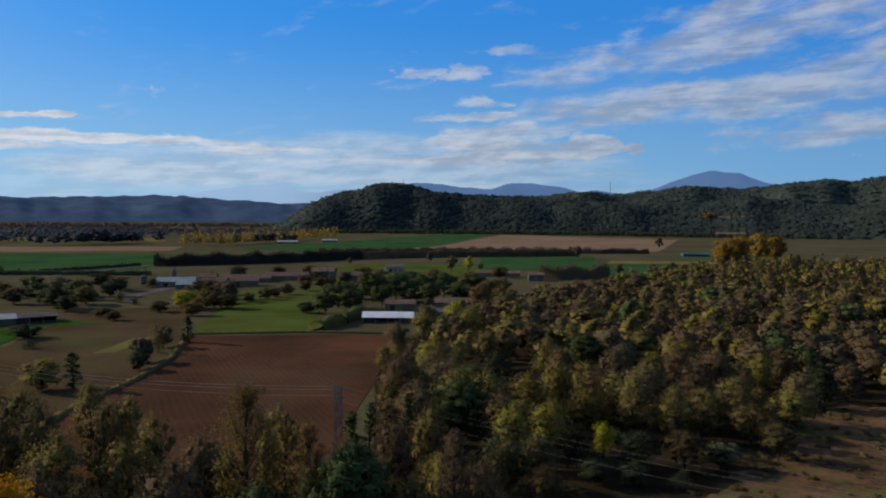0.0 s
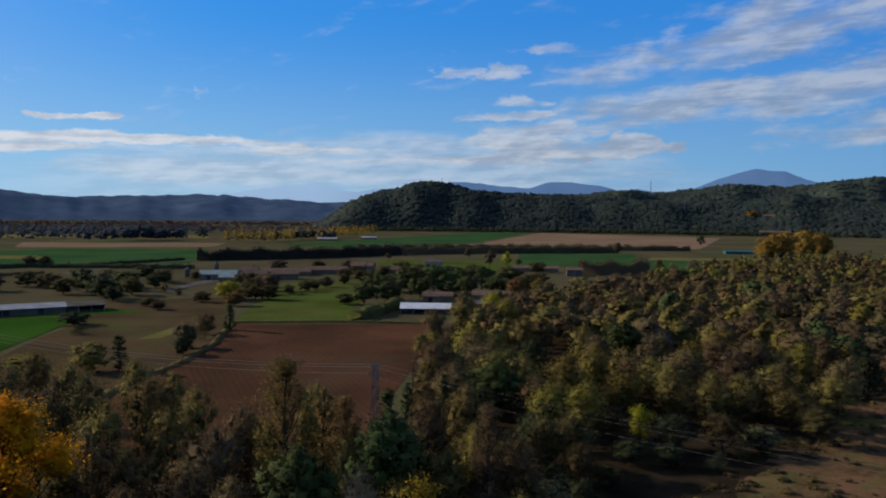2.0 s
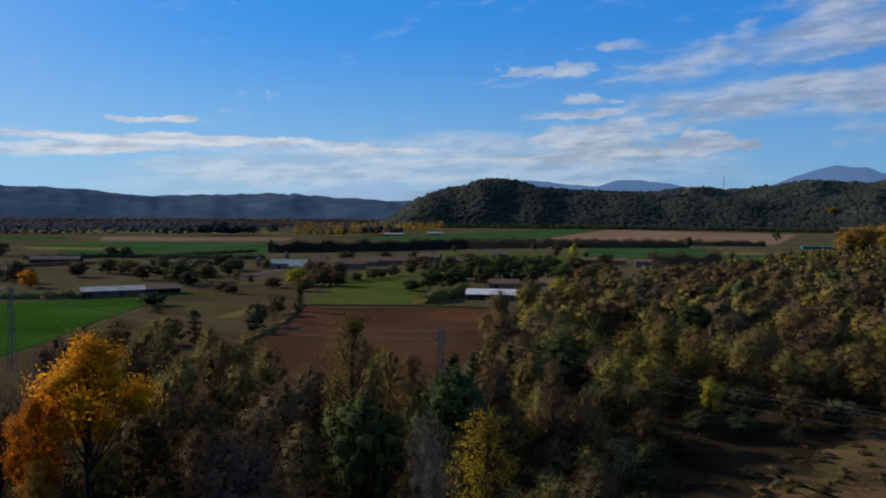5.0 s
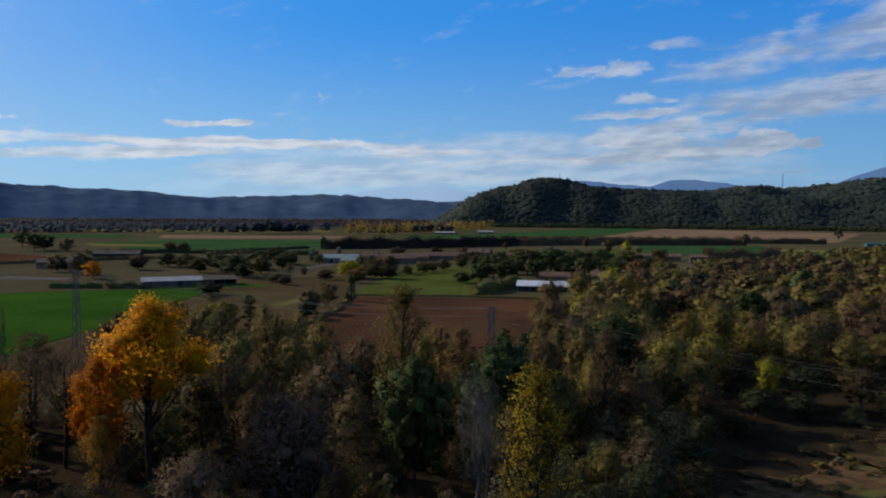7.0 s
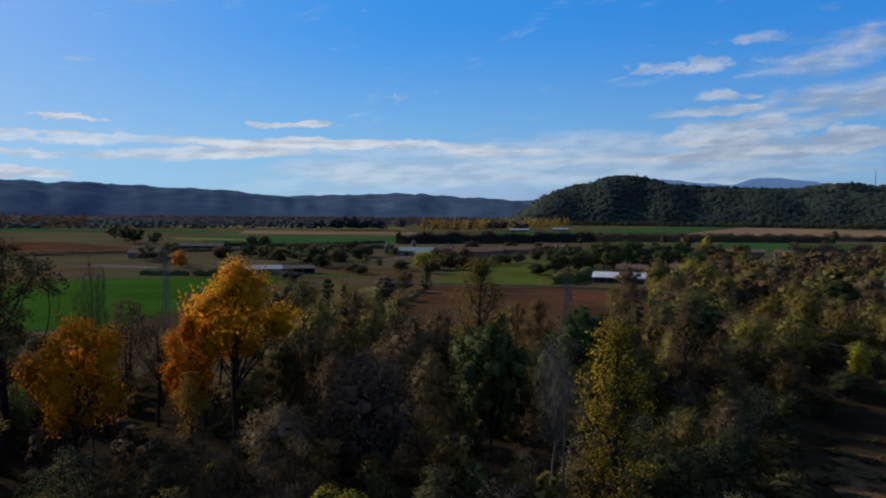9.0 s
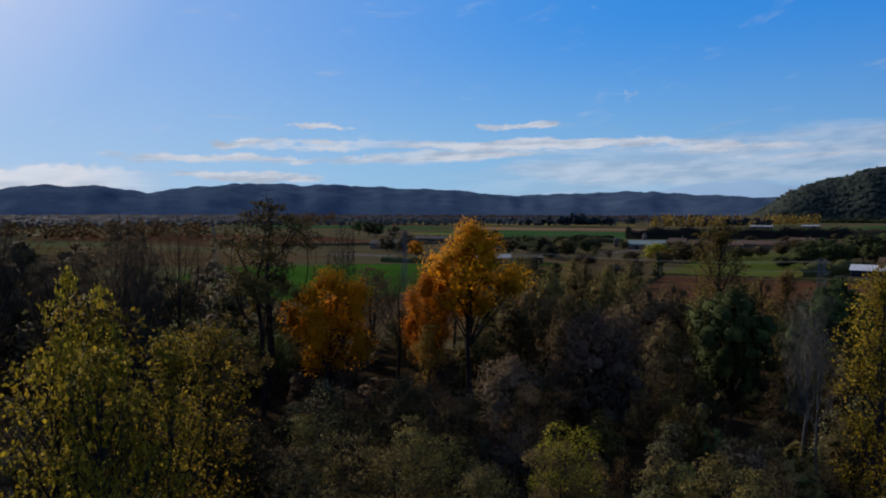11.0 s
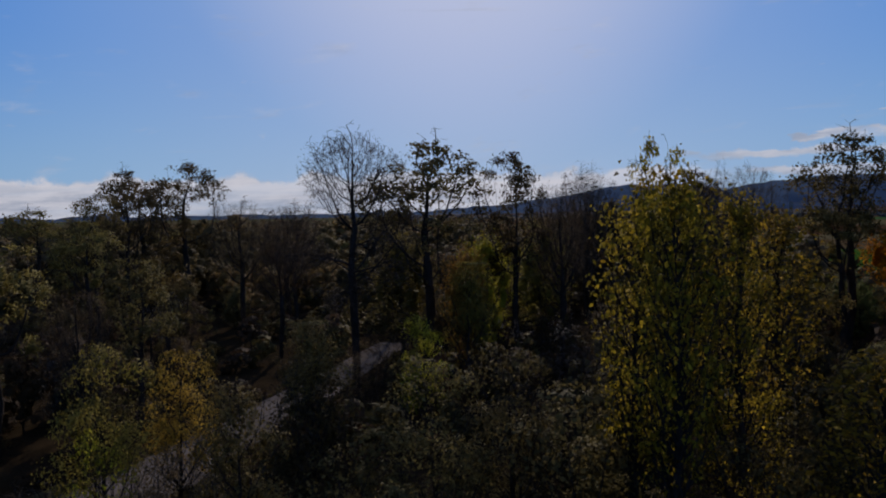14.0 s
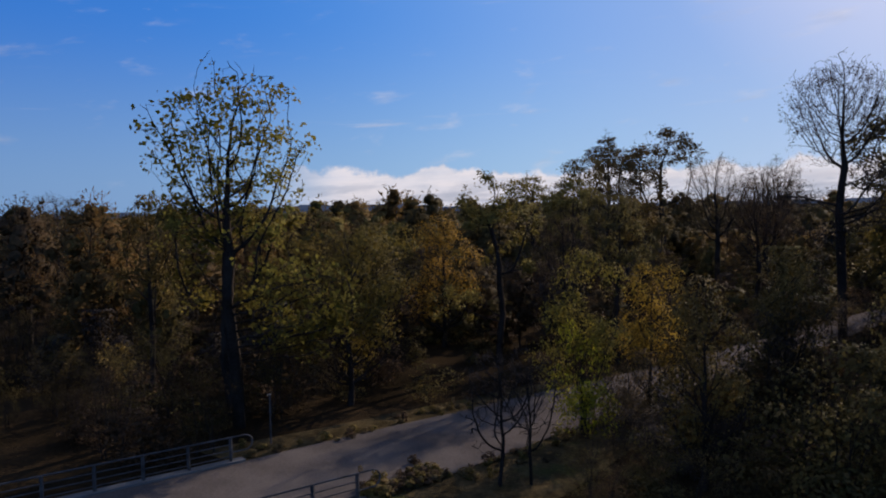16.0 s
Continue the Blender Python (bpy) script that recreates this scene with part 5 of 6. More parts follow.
for color, n in (("pale", 60), ("brown", 90), ("olive", 300), ("dusk", 150)):
    tufts = []
    while color == "dusk" and len(tufts) < n:
        (x1, y1), (x2, y2) = rng.choice(rims)
        t = rng.random()
        tufts.append(("far_bush", x1 + (x2 - x1) * t + rng.gauss(0, 3.6), y1 + (y2 - y1) * t + rng.gauss(0, 3.6), -0.05, rng.uniform(0.2, 0.7), rng.uniform(2.0, 4.5)))
    while len(tufts) < n:
        x, y = rng.uniform(0, 115), rng.uniform(62, 156)
        if inside(x, y, CLEARING):
            k = rng.random() ** 3
            tufts.append(("far_bush", x, y, -0.05, 0.2 + 0.8 * k, 0.9 + 1.8 * k))
    thicket("grass_tufts", tufts, LEAF[color], NAMES[color][0] + " tufts of dry grass and weeds in the clearing", "grass")


# ---- hedges, trees and woods of the farmland ----
def hedge(line, high, wide, color, label, size=1.0, dense=1.0):
    """A hedge along a line: leaves filling an uneven bank."""
    g = np.random.default_rng(int(abs(line[0][0] * 31 + line[0][1] * 7)))
    verts, faces, ways = [], [], []
    arc = [math.pi * k / 6 for k in range(7)]
    for (x1, y1), (x2, y2) in zip(line, line[1:]):
        ln = math.hypot(x2 - x1, y2 - y1)
        nx, ny = -(y2 - y1) / ln, (x2 - x1) / ln
        steps = max(2, int(ln / (0.35 * (high + wide))))
        swell = [0.86 + 0.16 * math.sin(k * 1.9 + x1) + g.uniform(-0.12, 0.12) for k in range(steps + 1)]
        first = len(verts)
        for k in range(steps + 1):
            for a in arc:
                w = swell[k] * g.uniform(0.86, 1.08)
                side = math.cos(a) * wide / 2 * w
                verts.append((x1 + (x2 - x1) * k / steps + nx * side, y1 + (y2 - y1) * k / steps + ny * side, math.sin(a) ** 0.6 * high * w * 0.92 if 0.01 < a < 3.13 else -0.1))
                ways.append((nx * math.cos(a), ny * math.cos(a), math.sin(a) + 0.15))
        for k in range(steps):
            for q in range(6):
                p = first + 7 * k + q
                faces.append((p, p + 1, p + 8, p + 7))
        n = int(ln * (high + wide) * 0.9 * dense / size ** 1.4)
        t = g.uniform(0, 1, n)
        a = g.uniform(0.1, 3.04, n)
        top = np.interp(t * steps, np.arange(steps + 1), swell) * g.uniform(0.8, 1.16, n)
        side = np.cos(a) * wide / 2 * top
        c = np.stack([x1 + (x2 - x1) * t + nx * side, y1 + (y2 - y1) * t + ny * side, np.sin(a) ** 0.6 * high * top], 1)
        face = np.stack([nx * np.cos(a), ny * np.cos(a), np.sin(a) + 0.15], 1)
        u = g.normal(size=(n, 3))
        u /= np.linalg.norm(u, axis=1, keepdims=True)
        b = np.cross(face, u)
        b /= np.linalg.norm(b, axis=1, keepdims=True)
        s1 = size * g.uniform(0.5, 1.2, (n, 1))
        q = np.stack([c - u * s1 / 2, c + b * s1 * 0.3, c + u * s1 / 2, c - b * s1 * 0.3], 1)
        turned = (np.cross(q[:, 2] - q[:, 0], q[:, 3] - q[:, 1]) * face).sum(1) < 0
        q[turned] = q[turned][:, ::-1]
        first = len(verts)
        verts += [tuple(p) for p in q.reshape(-1, 3)]
        ways += [tuple(p) for p in np.repeat(face, 4, 0)]
        faces += [tuple(range(first + 4 * k, first + 4 * k + 4)) for k in range(n)]
    ways = np.array(ways)
    ways /= np.linalg.norm(ways, axis=1, keepdims=True)
    return tagged(new("hedge", face_mesh("hedge", verts, faces, LEAF[color], ways)), label, "hedge", "hedges between the fields")


hedge([(-253, 462), (-204, 550)], 2.5, 4, "moss", "dark low hedge along the farm road", 1.3)
hedge([(-192, 546), (-140, 574), (-103, 602), (-54, 652)], 9, 10, "dark", "tall dark brown hedge of bare shrubs between fields", 1.5, 2.2)
hedge([(-54, 652), (24, 688), (144, 722)], 7.5, 9, "umber", "brown hedge of bare shrubs across the plain", 1.5, 2.0)
hedge([(-99, 712), (-18, 756), (44, 764), (180, 772), (228, 775)], 6, 8, "umber", "reddish hedge along the beige field", 1.6, 1.8)
hedge([(71, 460), (114, 472)], 9, 8, "umber", "thick brown hedge of tall shrubs", 1.2, 2.0)
hedge([(-36, 254), (-30, 274), (-24, 291)], 4.5, 7, "green", "dense green hedge beside the white-roofed shed", 0.8)
hedge([(-75, 245), (-68, 205), (-67.5, 180), (-70.5, 150), (-67, 118)], 0.9, 2.4, "olive", "low weedy bank along the ploughed field", 0.7)
hedge([(-76, 246), (-40, 251), (-10, 250)], 0.9, 2, "olive", "thin grassy strip between green and brown fields", 0.6)
for x1, y1, x2, y2 in ((-189, 244, -171, 248), (-168, 249, -156, 251)):
    hedge([(x1, y1), (x2, y2)], 2.6, 3.0, "pine", "clipped dark evergreen hedge beside the yard", 0.6, 1.6)
hedge([(-306, 430), (-270, 466), (-168, 470)], 3.4, 6, "moss", "long dark hedge before the green fields", 1.3)
hedge([(-330, 300), (-270, 380), (-235, 420)], 2.2, 4, "brown", "ragged brown hedge beside the farm", 1.1)

# trees and bushes of the farmland
plant("pine", -38, 293, 9, "pine", 12.2)
plant("pine", -29, 297, 10.1, "pine", 13.5)
plant("pine", -36, 317, 11.2, "pine", 16.2)
plant("pine", -23, 338, 12.3, "pine", 16.2)
plant("pine", -13, 343, 13.4, "pine", 17.6)
plant("pine", -2, 350, 12.3, "pine", 17.6)
plant("pine", 9, 360, 12.3, "pine", 16.2)
plant("clump", 22, 376, 13.4, "dusk", 16.2)
plant("clump", 24, 332, 11.2, "rust", 12.2)
plant("pine", -18, 325, 9, "pine", 12.2)
plant("pine", 2, 328, 10.1, "pine", 13.5)
plant("clump", -77, 334, 5.6, "umber", 6.8)
plant("clump", -72, 346, 6.7, "dusk", 8.1)
plant("clump", -66, 366, 6.7, "umber", 8.1)
plant("clump", -60, 384, 6.7, "dusk", 8.1)
plant("clump", -54, 400, 7.8, "dusk", 9.5)
plant("clump", -80, 311, 7.8, "dusk", 9.5)
plant("clump", -97, 312, 9.5, "yellow", 12.8)
plant("clump", -91, 306, 6.5, "honey", 8)
plant("clump", -88, 290, 6.7, "rust", 9.5)
plant("clump", -86, 313, 9, "dusk", 10.8)
plant("clump", -88, 345, 10.1, "umber", 9.5)
plant("clump", -92, 330, 9, "dusk", 10.8)
plant("clump", -149, 311, 11.2, "moss", 12.2)
plant("clump", -142, 322, 10.1, "dusk", 12.2)
plant("clump", -153, 341, 11.2, "pine", 12.2)
plant("clump", -164, 391, 10.1, "moss", 13.5)
plant("far_bush", -132, 331, 4.5, "dusk", 6)
plant("far_bush", -122, 322, 4, "umber", 5)
plant("clump", -123, 236, 5.5, "moss", 11)
plant("bush", -112, 219, 4.5, "moss", 8)
plant("clump", -76, 222, 8, "umber", 6.5)
plant("clump", -74, 200, 8.5, "umber", 7)
plant("clump", -71, 190, 6, "moss", 6)
plant("clump", -84, 168, 8.5, "lime", 10)
plant("cypress", -78, 170, 9, "pine", 4)
plant("clump", -94, 160, 6.5, "lime", 10)
plant("clump", -186, 366, 10.1, "pine", 12.2)
plant("clump", -191, 345, 9, "dusk", 12.2)
plant("clump", -168, 335, 10.1, "pine", 13.5)
plant("clump", -158, 322, 9, "pine", 10.8)
plant("clump", -205, 352, 9, "moss", 12.2)
plant("clump", -150, 378, 9, "dusk", 12.2)
plant("clump", -198, 282, 9, "gold", 9.5)
plant("far_bush", -167, 246, 3, "dusk", 4)
plant("far_bush", -160, 250, 3, "umber", 4)
plant("clump", -218, 300, 12.3, "umber", 10.8)
plant("pine", -412, 504, 12.3, "pine", 16.2)
plant("pine", -366, 459, 12.3, "pine", 14.9)
plant("clump", -372, 476, 13.4, "pine", 14.9)
plant("clump", -346, 465, 11.2, "umber", 12.2)
plant("clump", -270, 468, 9, "umber", 10.8)
plant("clump", -262, 470, 9, "dusk", 10.8)
plant("far_leafy", 18, 512, 12, "umber", 11)
plant("far_leafy", 30, 522, 11, "yellow", 9)
plant("far_leafy", 39, 534, 5, "pine", 6)
plant("far_leafy", 4, 609, 9, "umber", 8)
plant("far_leafy", -57, 582, 6, "dusk", 7)
plant("far_poplar", -55, 431, 9, "pine", 3.5)
plant("clump", -61, 431, 7.8, "dusk", 10.8)
plant("clump", -46, 436, 7.8, "umber", 10.8)
plant("clump", -32, 420, 9, "dusk", 10.8)
plant("clump", -8, 425, 9, "moss", 12.2)
plant("clump", 6, 440, 9, "dusk", 12.2)
plant("clump", 46, 470, 9, "dusk", 12.2)
plant("far_leafy", 139, 691, 12, "umber", 11)
plant("far_leafy", 277, 897, 14, "pine", 13)
plant("far_leafy", 128, 500, 8, "dusk", 9)
plant("far_leafy", 150, 500, 8, "umber", 9)
plant("far_leafy", 165, 505, 9, "dusk", 9)
plant("clump", 236, 600, 25.2, "honey", 26)
plant("clump", 252, 615, 28.8, "honey", 22)
plant("clump", 268, 640, 28.8, "honey", 22)
plant("clump", 290, 655, 31.2, "honey", 24)
plant("clump", 312, 672, 27.6, "honey", 22)
plant("far_leafy", 228, 585, 9, "rust", 12)
plant("far_leafy", 247, 595, 9, "moss", 12)
plant("clump", -104, 300, 5.6, "dusk", 8.1)
plant("clump", -70, 356, 5.6, "dusk", 8.1)
plant("clump", -50, 410, 6.7, "umber", 8.1)
plant("clump", -42, 330, 7.8, "pine", 12.2)
plant("clump", -46, 300, 5.6, "moss", 9.5)
plant("clump", -30, 350, 11.2, "pine", 14.9)
plant("clump", -6, 338, 10.1, "pine", 14.9)
plant("clump", 16, 345, 11.2, "pine", 14.9)
plant("clump", 30, 350, 10.1, "moss", 13.5)
plant("clump", 36, 372, 10.1, "dusk", 13.5)
plant("clump", -112, 380, 6.7, "umber", 9.5)
plant("clump", -104, 372, 7.8, "dusk", 9.5)
plant("clump", -96, 362, 7.8, "umber", 9.5)
plant("clump", -144, 352, 9, "moss", 10.8)
plant("clump", -160, 352, 9, "pine", 12.2)
plant("clump", -172, 322, 9, "dusk", 10.8)
plant("clump", -176, 372, 9, "umber", 12.2)
plant("clump", -208, 330, 9, "umber", 12.2)
plant("clump", -236, 310, 10.1, "umber", 10.8)
plant("clump", -140, 300, 7.8, "moss", 9.5)
plant("clump", -120, 286, 4.5, "dusk", 8.1)
plant("clump", -112, 276, 4.5, "umber", 6.8)
plant("clump", -90, 470, 7.8, "dusk", 12.2)
plant("clump", -72, 480, 7.8, "umber", 12.2)
plant("clump", -115, 470, 7.8, "umber", 12.2)
plant("clump", -38, 470, 7.8, "dusk", 12.2)
plant("clump", -66, 420, 6.7, "umber", 9.5)
plant("clump", -26, 450, 7.8, "umber", 10.8)
scrub = random.Random(12)
for _ in range(34):
    x, y = scrub.uniform(-250, -20), scrub.uniform(285, 455)
    if -96 < x < -40 and y < 412 or x < -185 and y > 385 or any((x - px) ** 2 + (y - py) ** 2 < (4 + pr) ** 2 for px, py, pr in PLANTED):
        continue
    high = scrub.uniform(2.5, 7.5)
    plant("clump", x, y, high, scrub.choice(("umber", "dusk", "moss", "umber", "pine")), high * scrub.uniform(0.9, 1.5))
hill_tree = plant("clump", 552, 1476, 18, "honey", 30)
hill_tree.location.z = 31


def row_of(kind, a, b, n, high, wide, jitter, seed):
    r, out = random.Random(seed), []
    for i in range(n):
        t = (i + r.uniform(0.1, 0.9)) / n
        out.append((kind, a[0] + (b[0] - a[0]) * t + r.uniform(-jitter, jitter), a[1] + (b[1] - a[1]) * t + r.uniform(-jitter, jitter), 0, high * r.uniform(0.75, 1.15), wide * r.uniform(0.8, 1.25)))
    return out


def scatter(kind, a0, a1, d0, d1, n, high, wide, seed):
    r, out = random.Random(seed), []
    for _ in range(n):
        a, d = r.uniform(a0, a1), r.uniform(d0, d1)
        out.append((kind, -math.sin(radians(a)) * d, math.cos(radians(a)) * d, 0, high * r.uniform(0.7, 1.25), wide * r.uniform(0.8, 1.3)))
    return out


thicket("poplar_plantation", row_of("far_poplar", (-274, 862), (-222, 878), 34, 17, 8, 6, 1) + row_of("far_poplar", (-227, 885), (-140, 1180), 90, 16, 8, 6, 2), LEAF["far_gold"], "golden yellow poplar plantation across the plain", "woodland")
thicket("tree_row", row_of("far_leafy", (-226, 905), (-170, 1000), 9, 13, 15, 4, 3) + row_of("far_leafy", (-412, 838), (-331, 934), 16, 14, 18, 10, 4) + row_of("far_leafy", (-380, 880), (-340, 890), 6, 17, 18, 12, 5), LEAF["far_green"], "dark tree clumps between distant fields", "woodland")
thicket("poplar_plantation", scatter("far_poplar", 41, 47, 1080, 1180, 60, 17, 9, 13) + scatter("far_poplar", 50, 63, 560, 640, 110, 12, 9, 14), LEAF["rust"], "rusty brown poplar plantation before the hills", "woodland")
# lighter leaf colours stand in for haze over this far canopy
thicket("woodland", scatter("dist_leafy", 66, 150, 260, 900, 560, 8.5, 15, 15), LEAF["brown"], "brown canopy of the wood reaching to the horizon", "woodland")
thicket("woodland", scatter("dist_leafy", 66, 150, 260, 900, 280, 8, 15, 16), LEAF["rust"], "rusty canopy of the wood reaching to the horizon", "woodland")

ICO = [(0, 0, -1), (0.72, -0.53, -0.45), (-0.28, -0.85, -0.45), (-0.89, 0, -0.45), (-0.28, 0.85, -0.45), (0.72, 0.53, -0.45), (0.28, -0.85, 0.45), (-0.72, -0.53, 0.45), (-0.72, 0.53, 0.45), (0.28, 0.85, 0.45), (0.89, 0, 0.45), (0, 0, 1)]
ICO_FACES = [(0, 1, 2), (1, 0, 5), (0, 2, 3), (0, 3, 4), (0, 4, 5), (1, 5, 10), (2, 1, 6), (3, 2, 7), (4, 3, 8), (5, 4, 9), (1, 10, 6), (2, 6, 7), (3, 7, 8), (4, 8, 9), (5, 9, 10), (6, 10, 11), (7, 6, 11), (8, 7, 11), (9, 8, 11), (10, 9, 11)]


def canopy(name, spots, size, mat, label, seed, facing=None):
    """Treetops far away: rough knobs of uneven size, all in one mesh."""
    g = np.random.default_rng(seed)
    spots = np.array(spots)
    n = len(spots)
    k = size * g.uniform(0.45, 1.6, (n, 1, 1)) * np.stack([g.uniform(0.8, 1.3, n), g.uniform(0.8, 1.3, n), g.uniform(0.55, 1.0, n)], 1)[:, None]
    v = np.array(ICO)[None] * k * g.uniform(0.6, 1.35, (n, 12, 1)) + spots[:, None]
    f = np.array(ICO_FACES)[None] + 12 * np.arange(n)[:, None, None]
    me = bpy.data.meshes.new(name)
    me.vertices.add(12 * n)
    me.vertices.foreach_set("co", v.astype(np.float32).ravel())
    me.loops.add(60 * n)
    me.loops.foreach_set("vertex_index", f.astype(np.int32).ravel())
    me.polygons.add(20 * n)
    me.polygons.foreach_set("loop_start", np.arange(0, 60 * n, 3, dtype=np.int32))
    me.update(calc_edges=True)
    lean = np.array(facing) if facing is not None else np.repeat([(0.0, -0.35, 0.75)], n, 0)
    up = np.array(ICO)[None] * g.uniform(0.2, 0.45, (n, 1, 1)) + lean[:, None]
    up /= np.linalg.norm(up, axis=2, keepdims=True)
    me.polygons.foreach_set("use_smooth", [True] * (20 * n))
    me.normals_split_custom_set_from_vertices(up.reshape(-1, 3).astype(np.float32))
    me.materials.append(mat)
    return tagged(new(name, me), label, "woodland", kind="stuff")


def belt(kind, seed, count, rows, a0, a1, high, label):
    """Lines of far trees across the plain, each at its own distance."""
    r, spots = random.Random(seed), []
    for d in rows:
        start = r.uniform(a0, a1)
        for _ in range(int(count * 7.0)):
            a = start + r.uniform(-1, 1) * 0.42 * (a1 - a0)
            if a0 < a < a1:
                e = d * r.uniform(0.985, 1.015)
                spots.append((-math.sin(radians(a)) * e, math.cos(radians(a)) * e, high * r.uniform(0.1, 0.7)))
    canopy("tree_row", spots, high * 0.2, LEAF[kind], label, seed)


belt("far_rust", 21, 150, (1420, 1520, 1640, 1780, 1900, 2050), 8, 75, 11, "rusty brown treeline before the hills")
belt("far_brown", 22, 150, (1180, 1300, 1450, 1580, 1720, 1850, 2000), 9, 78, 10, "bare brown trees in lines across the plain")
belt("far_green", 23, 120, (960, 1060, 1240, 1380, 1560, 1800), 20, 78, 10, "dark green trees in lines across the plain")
belt("moss", 24, 160, (1440, 1465, 1490), -40, 8, 10, "dark trees at the foot of the low hill")

# treetop greens with the same touch of haze mixed in
LEAF["hill"] = leaf("hill_evergreens", (0.03, 0.040, 0.034), (0.040, 0.052, 0.041), (0.056, 0.065, 0.045), 0.0, 0.014)


def clothe(spots, count, label, seed):
    """Treetops over the near side of a hill."""
    r, tops, facing = random.Random(seed), [], []
    for x, y, z, cx, cy, slope, *up in spots:
        for _ in range(count):
            d, e = r.uniform(-9, 9), r.uniform(-6, 6)
            tops.append((x + cx * d + cy * e, y + cy * d - cx * e, z + max(-2.0, d * slope) + r.uniform(-0.5, 2.0)))
            facing.append(up)
    canopy("hill_woodland", tops, 4.0, LEAF["hill"], label, seed, facing)


clothe(hill_spots, 3, "dark evergreen treetops covering the low hill", 1)
clothe(back_spots, 2, "dark evergreen treetops covering the hill behind", 2)


# ---- road, bridge rails ----
ROAD = [(60.8, -85.4), (-5, -40), (-26.0, -24.9), (-30.6, -22.1), (-36.5, -18), (-42.5, -14), (-52, -7.5), (-60, -2.5), (-85, 12), (-83.5, 15.5), (-58, 2), (-47.5, -4.3), (-33.8, -11.7), (-27, -15.0), (-23.6, -17.3), (0, -33.8), (65.8, -79.2)]
sheet("road", ROAD, M["gravel"], 0.14, "pale worn asphalt lane leading off the bridge", "road")
M["steel"] = surface("weathered_steel", (0.06, 0.058, 0.056), (0.12, 0.115, 0.11), 1.0, 0.6, 0.1, 30.0, 2.0, metallic=0.2)
M["concrete"] = surface("concrete", (0.16, 0.15, 0.135), (0.25, 0.235, 0.21), 1.0, 0.9, 0.3, 14.0, 0.8)
M["verge"] = surface("dry_verge", (0.04, 0.03, 0.015), (0.12, 0.088, 0.042), 1.0, 0.95, 0.8, 5.0, 0.6, third=(0.06, 0.062, 0.022))
sheet("verge", [(-23.0, -18.3), (-27.5, -16.0), (-34.4, -12.8), (-47.5, -5.4), (-46, -4), (-40, -7.2), (-33, -7.6), (-26, -10), (-20, -13.5)], M["verge"], 0.10, "dry yellowish grass verge beside the lane", "ground")
sheet("verge", [(-25.6, -24.2), (-30.0, -21.2), (-42.0, -13.0), (-52, -6.4), (-53, -7.8), (-43.5, -15.6), (-32, -24), (-27, -28)], M["verge"], 0.10, "dry grass verge at the end of the bridge", "ground")


def bar(bm, a, b, w, h=None):
    """A bevel-free square bar from a to b."""
    a, b = Vector(a), Vector(b)
    h = h or w
    d = (b - a).normalized()
    up = Vector((0, 0, 1)) if abs(d.z) < 0.9 else Vector((0, 1, 0))
    s = d.cross(up).normalized() * w / 2
    u = s.cross(d).normalized() * h / 2
    vs = [bm.verts.new(p + q) for p in (a, b) for q in (s + u, -s + u, -s - u, s - u)]
    for f in ((0, 1, 2, 3), (7, 6, 5, 4), (0, 4, 5, 1), (1, 5, 6, 2), (2, 6, 7, 3), (3, 7, 4, 0)):
        bm.faces.new([vs[i] for i in f])


def rod(bm, pts, r, sides=8):
    v, f = tubes([([Vector(p) for p in pts], [r] * len(pts))], sides)
    vs = [bm.verts.new(p) for p in v]
    for q in f:
        bm.faces.new([vs[i] for i in q])


def railing(start, way, n, step, side, label):
    """Steel railing: posts, three rails, a rounded loop at the end; way points along it."""
    top = tagged(new("bridge_railing"), label, "railing", "railings of the bridge")
    top.location = (start[0], start[1], 0.2)
    d = Vector((way[0], way[1], 0)).normalized()
    for i in range(n):
        bm = bmesh.new()
        p = d * (-i * step)
        bar(bm, p, p + Vector((0, 0, 1.12)), 0.09, 0.13)
        part("post", bm, M["steel"], top)
    for z, r in ((1.1, 0.04), (0.78, 0.026), (0.5, 0.026), (0.22, 0.026)):
        bm = bmesh.new()
        rod(bm, [d * (-(n - 1) * step) + Vector((0, 0, z)), Vector((0, 0, z))], r)
        part("rail", bm, M["steel"], top)
    bm = bmesh.new()
    rod(bm, [Vector((0, 0, 1.1))] + [d * (0.7 + 0.35 * math.sin(a)) + Vector((0, 0, 0.75 + 0.35 * math.cos(a))) for a in (0, 0.5, 1.0, 1.57, 2.2, 2.8)] + [d * 0.5 + Vector((0, 0, 0.4)), Vector((0, 0, 0.4))], 0.035)
    part("end_loop", bm, M["steel"], top, "rounded steel end loop")
    bm = bmesh.new()
    bar(bm, d * (-(n - 1) * step - 1) + Vector((0, 0, -0.1)), d * 0.6 + Vector((0, 0, -0.1)), 0.5, 0.24)
    part("kerb", bm, M["concrete"], top, "pale concrete kerb under the railing")
    return top


railing((-25.9, -25.2), (-0.823, 0.567), 12, 1.95, 1, "grey steel bridge railing with three rails")
railing((-23.1, -17.5), (-0.823, 0.567), 12, 1.95, -1, "grey steel bridge railing on the near kerb")


def marker_post(x, y):
    ob = tagged(new("marker_post"), "slim pale post with a small cap beside the lane", "post")
    ob.location = (x, y, 0)
    bm = bmesh.new()
    rod(bm, [(0, 0, -0.2), (0, 0, 2.55)], 0.045)
    part("shaft", bm, M["steel"], ob)
    bm = bmesh.new()
    bar(bm, (-0.07, 0, 2.57), (0.12, 0, 2.57), 0.12, 0.06)
    part("cap", bm, M["concrete"], ob, "small white cap")


marker_post(-29, -25)
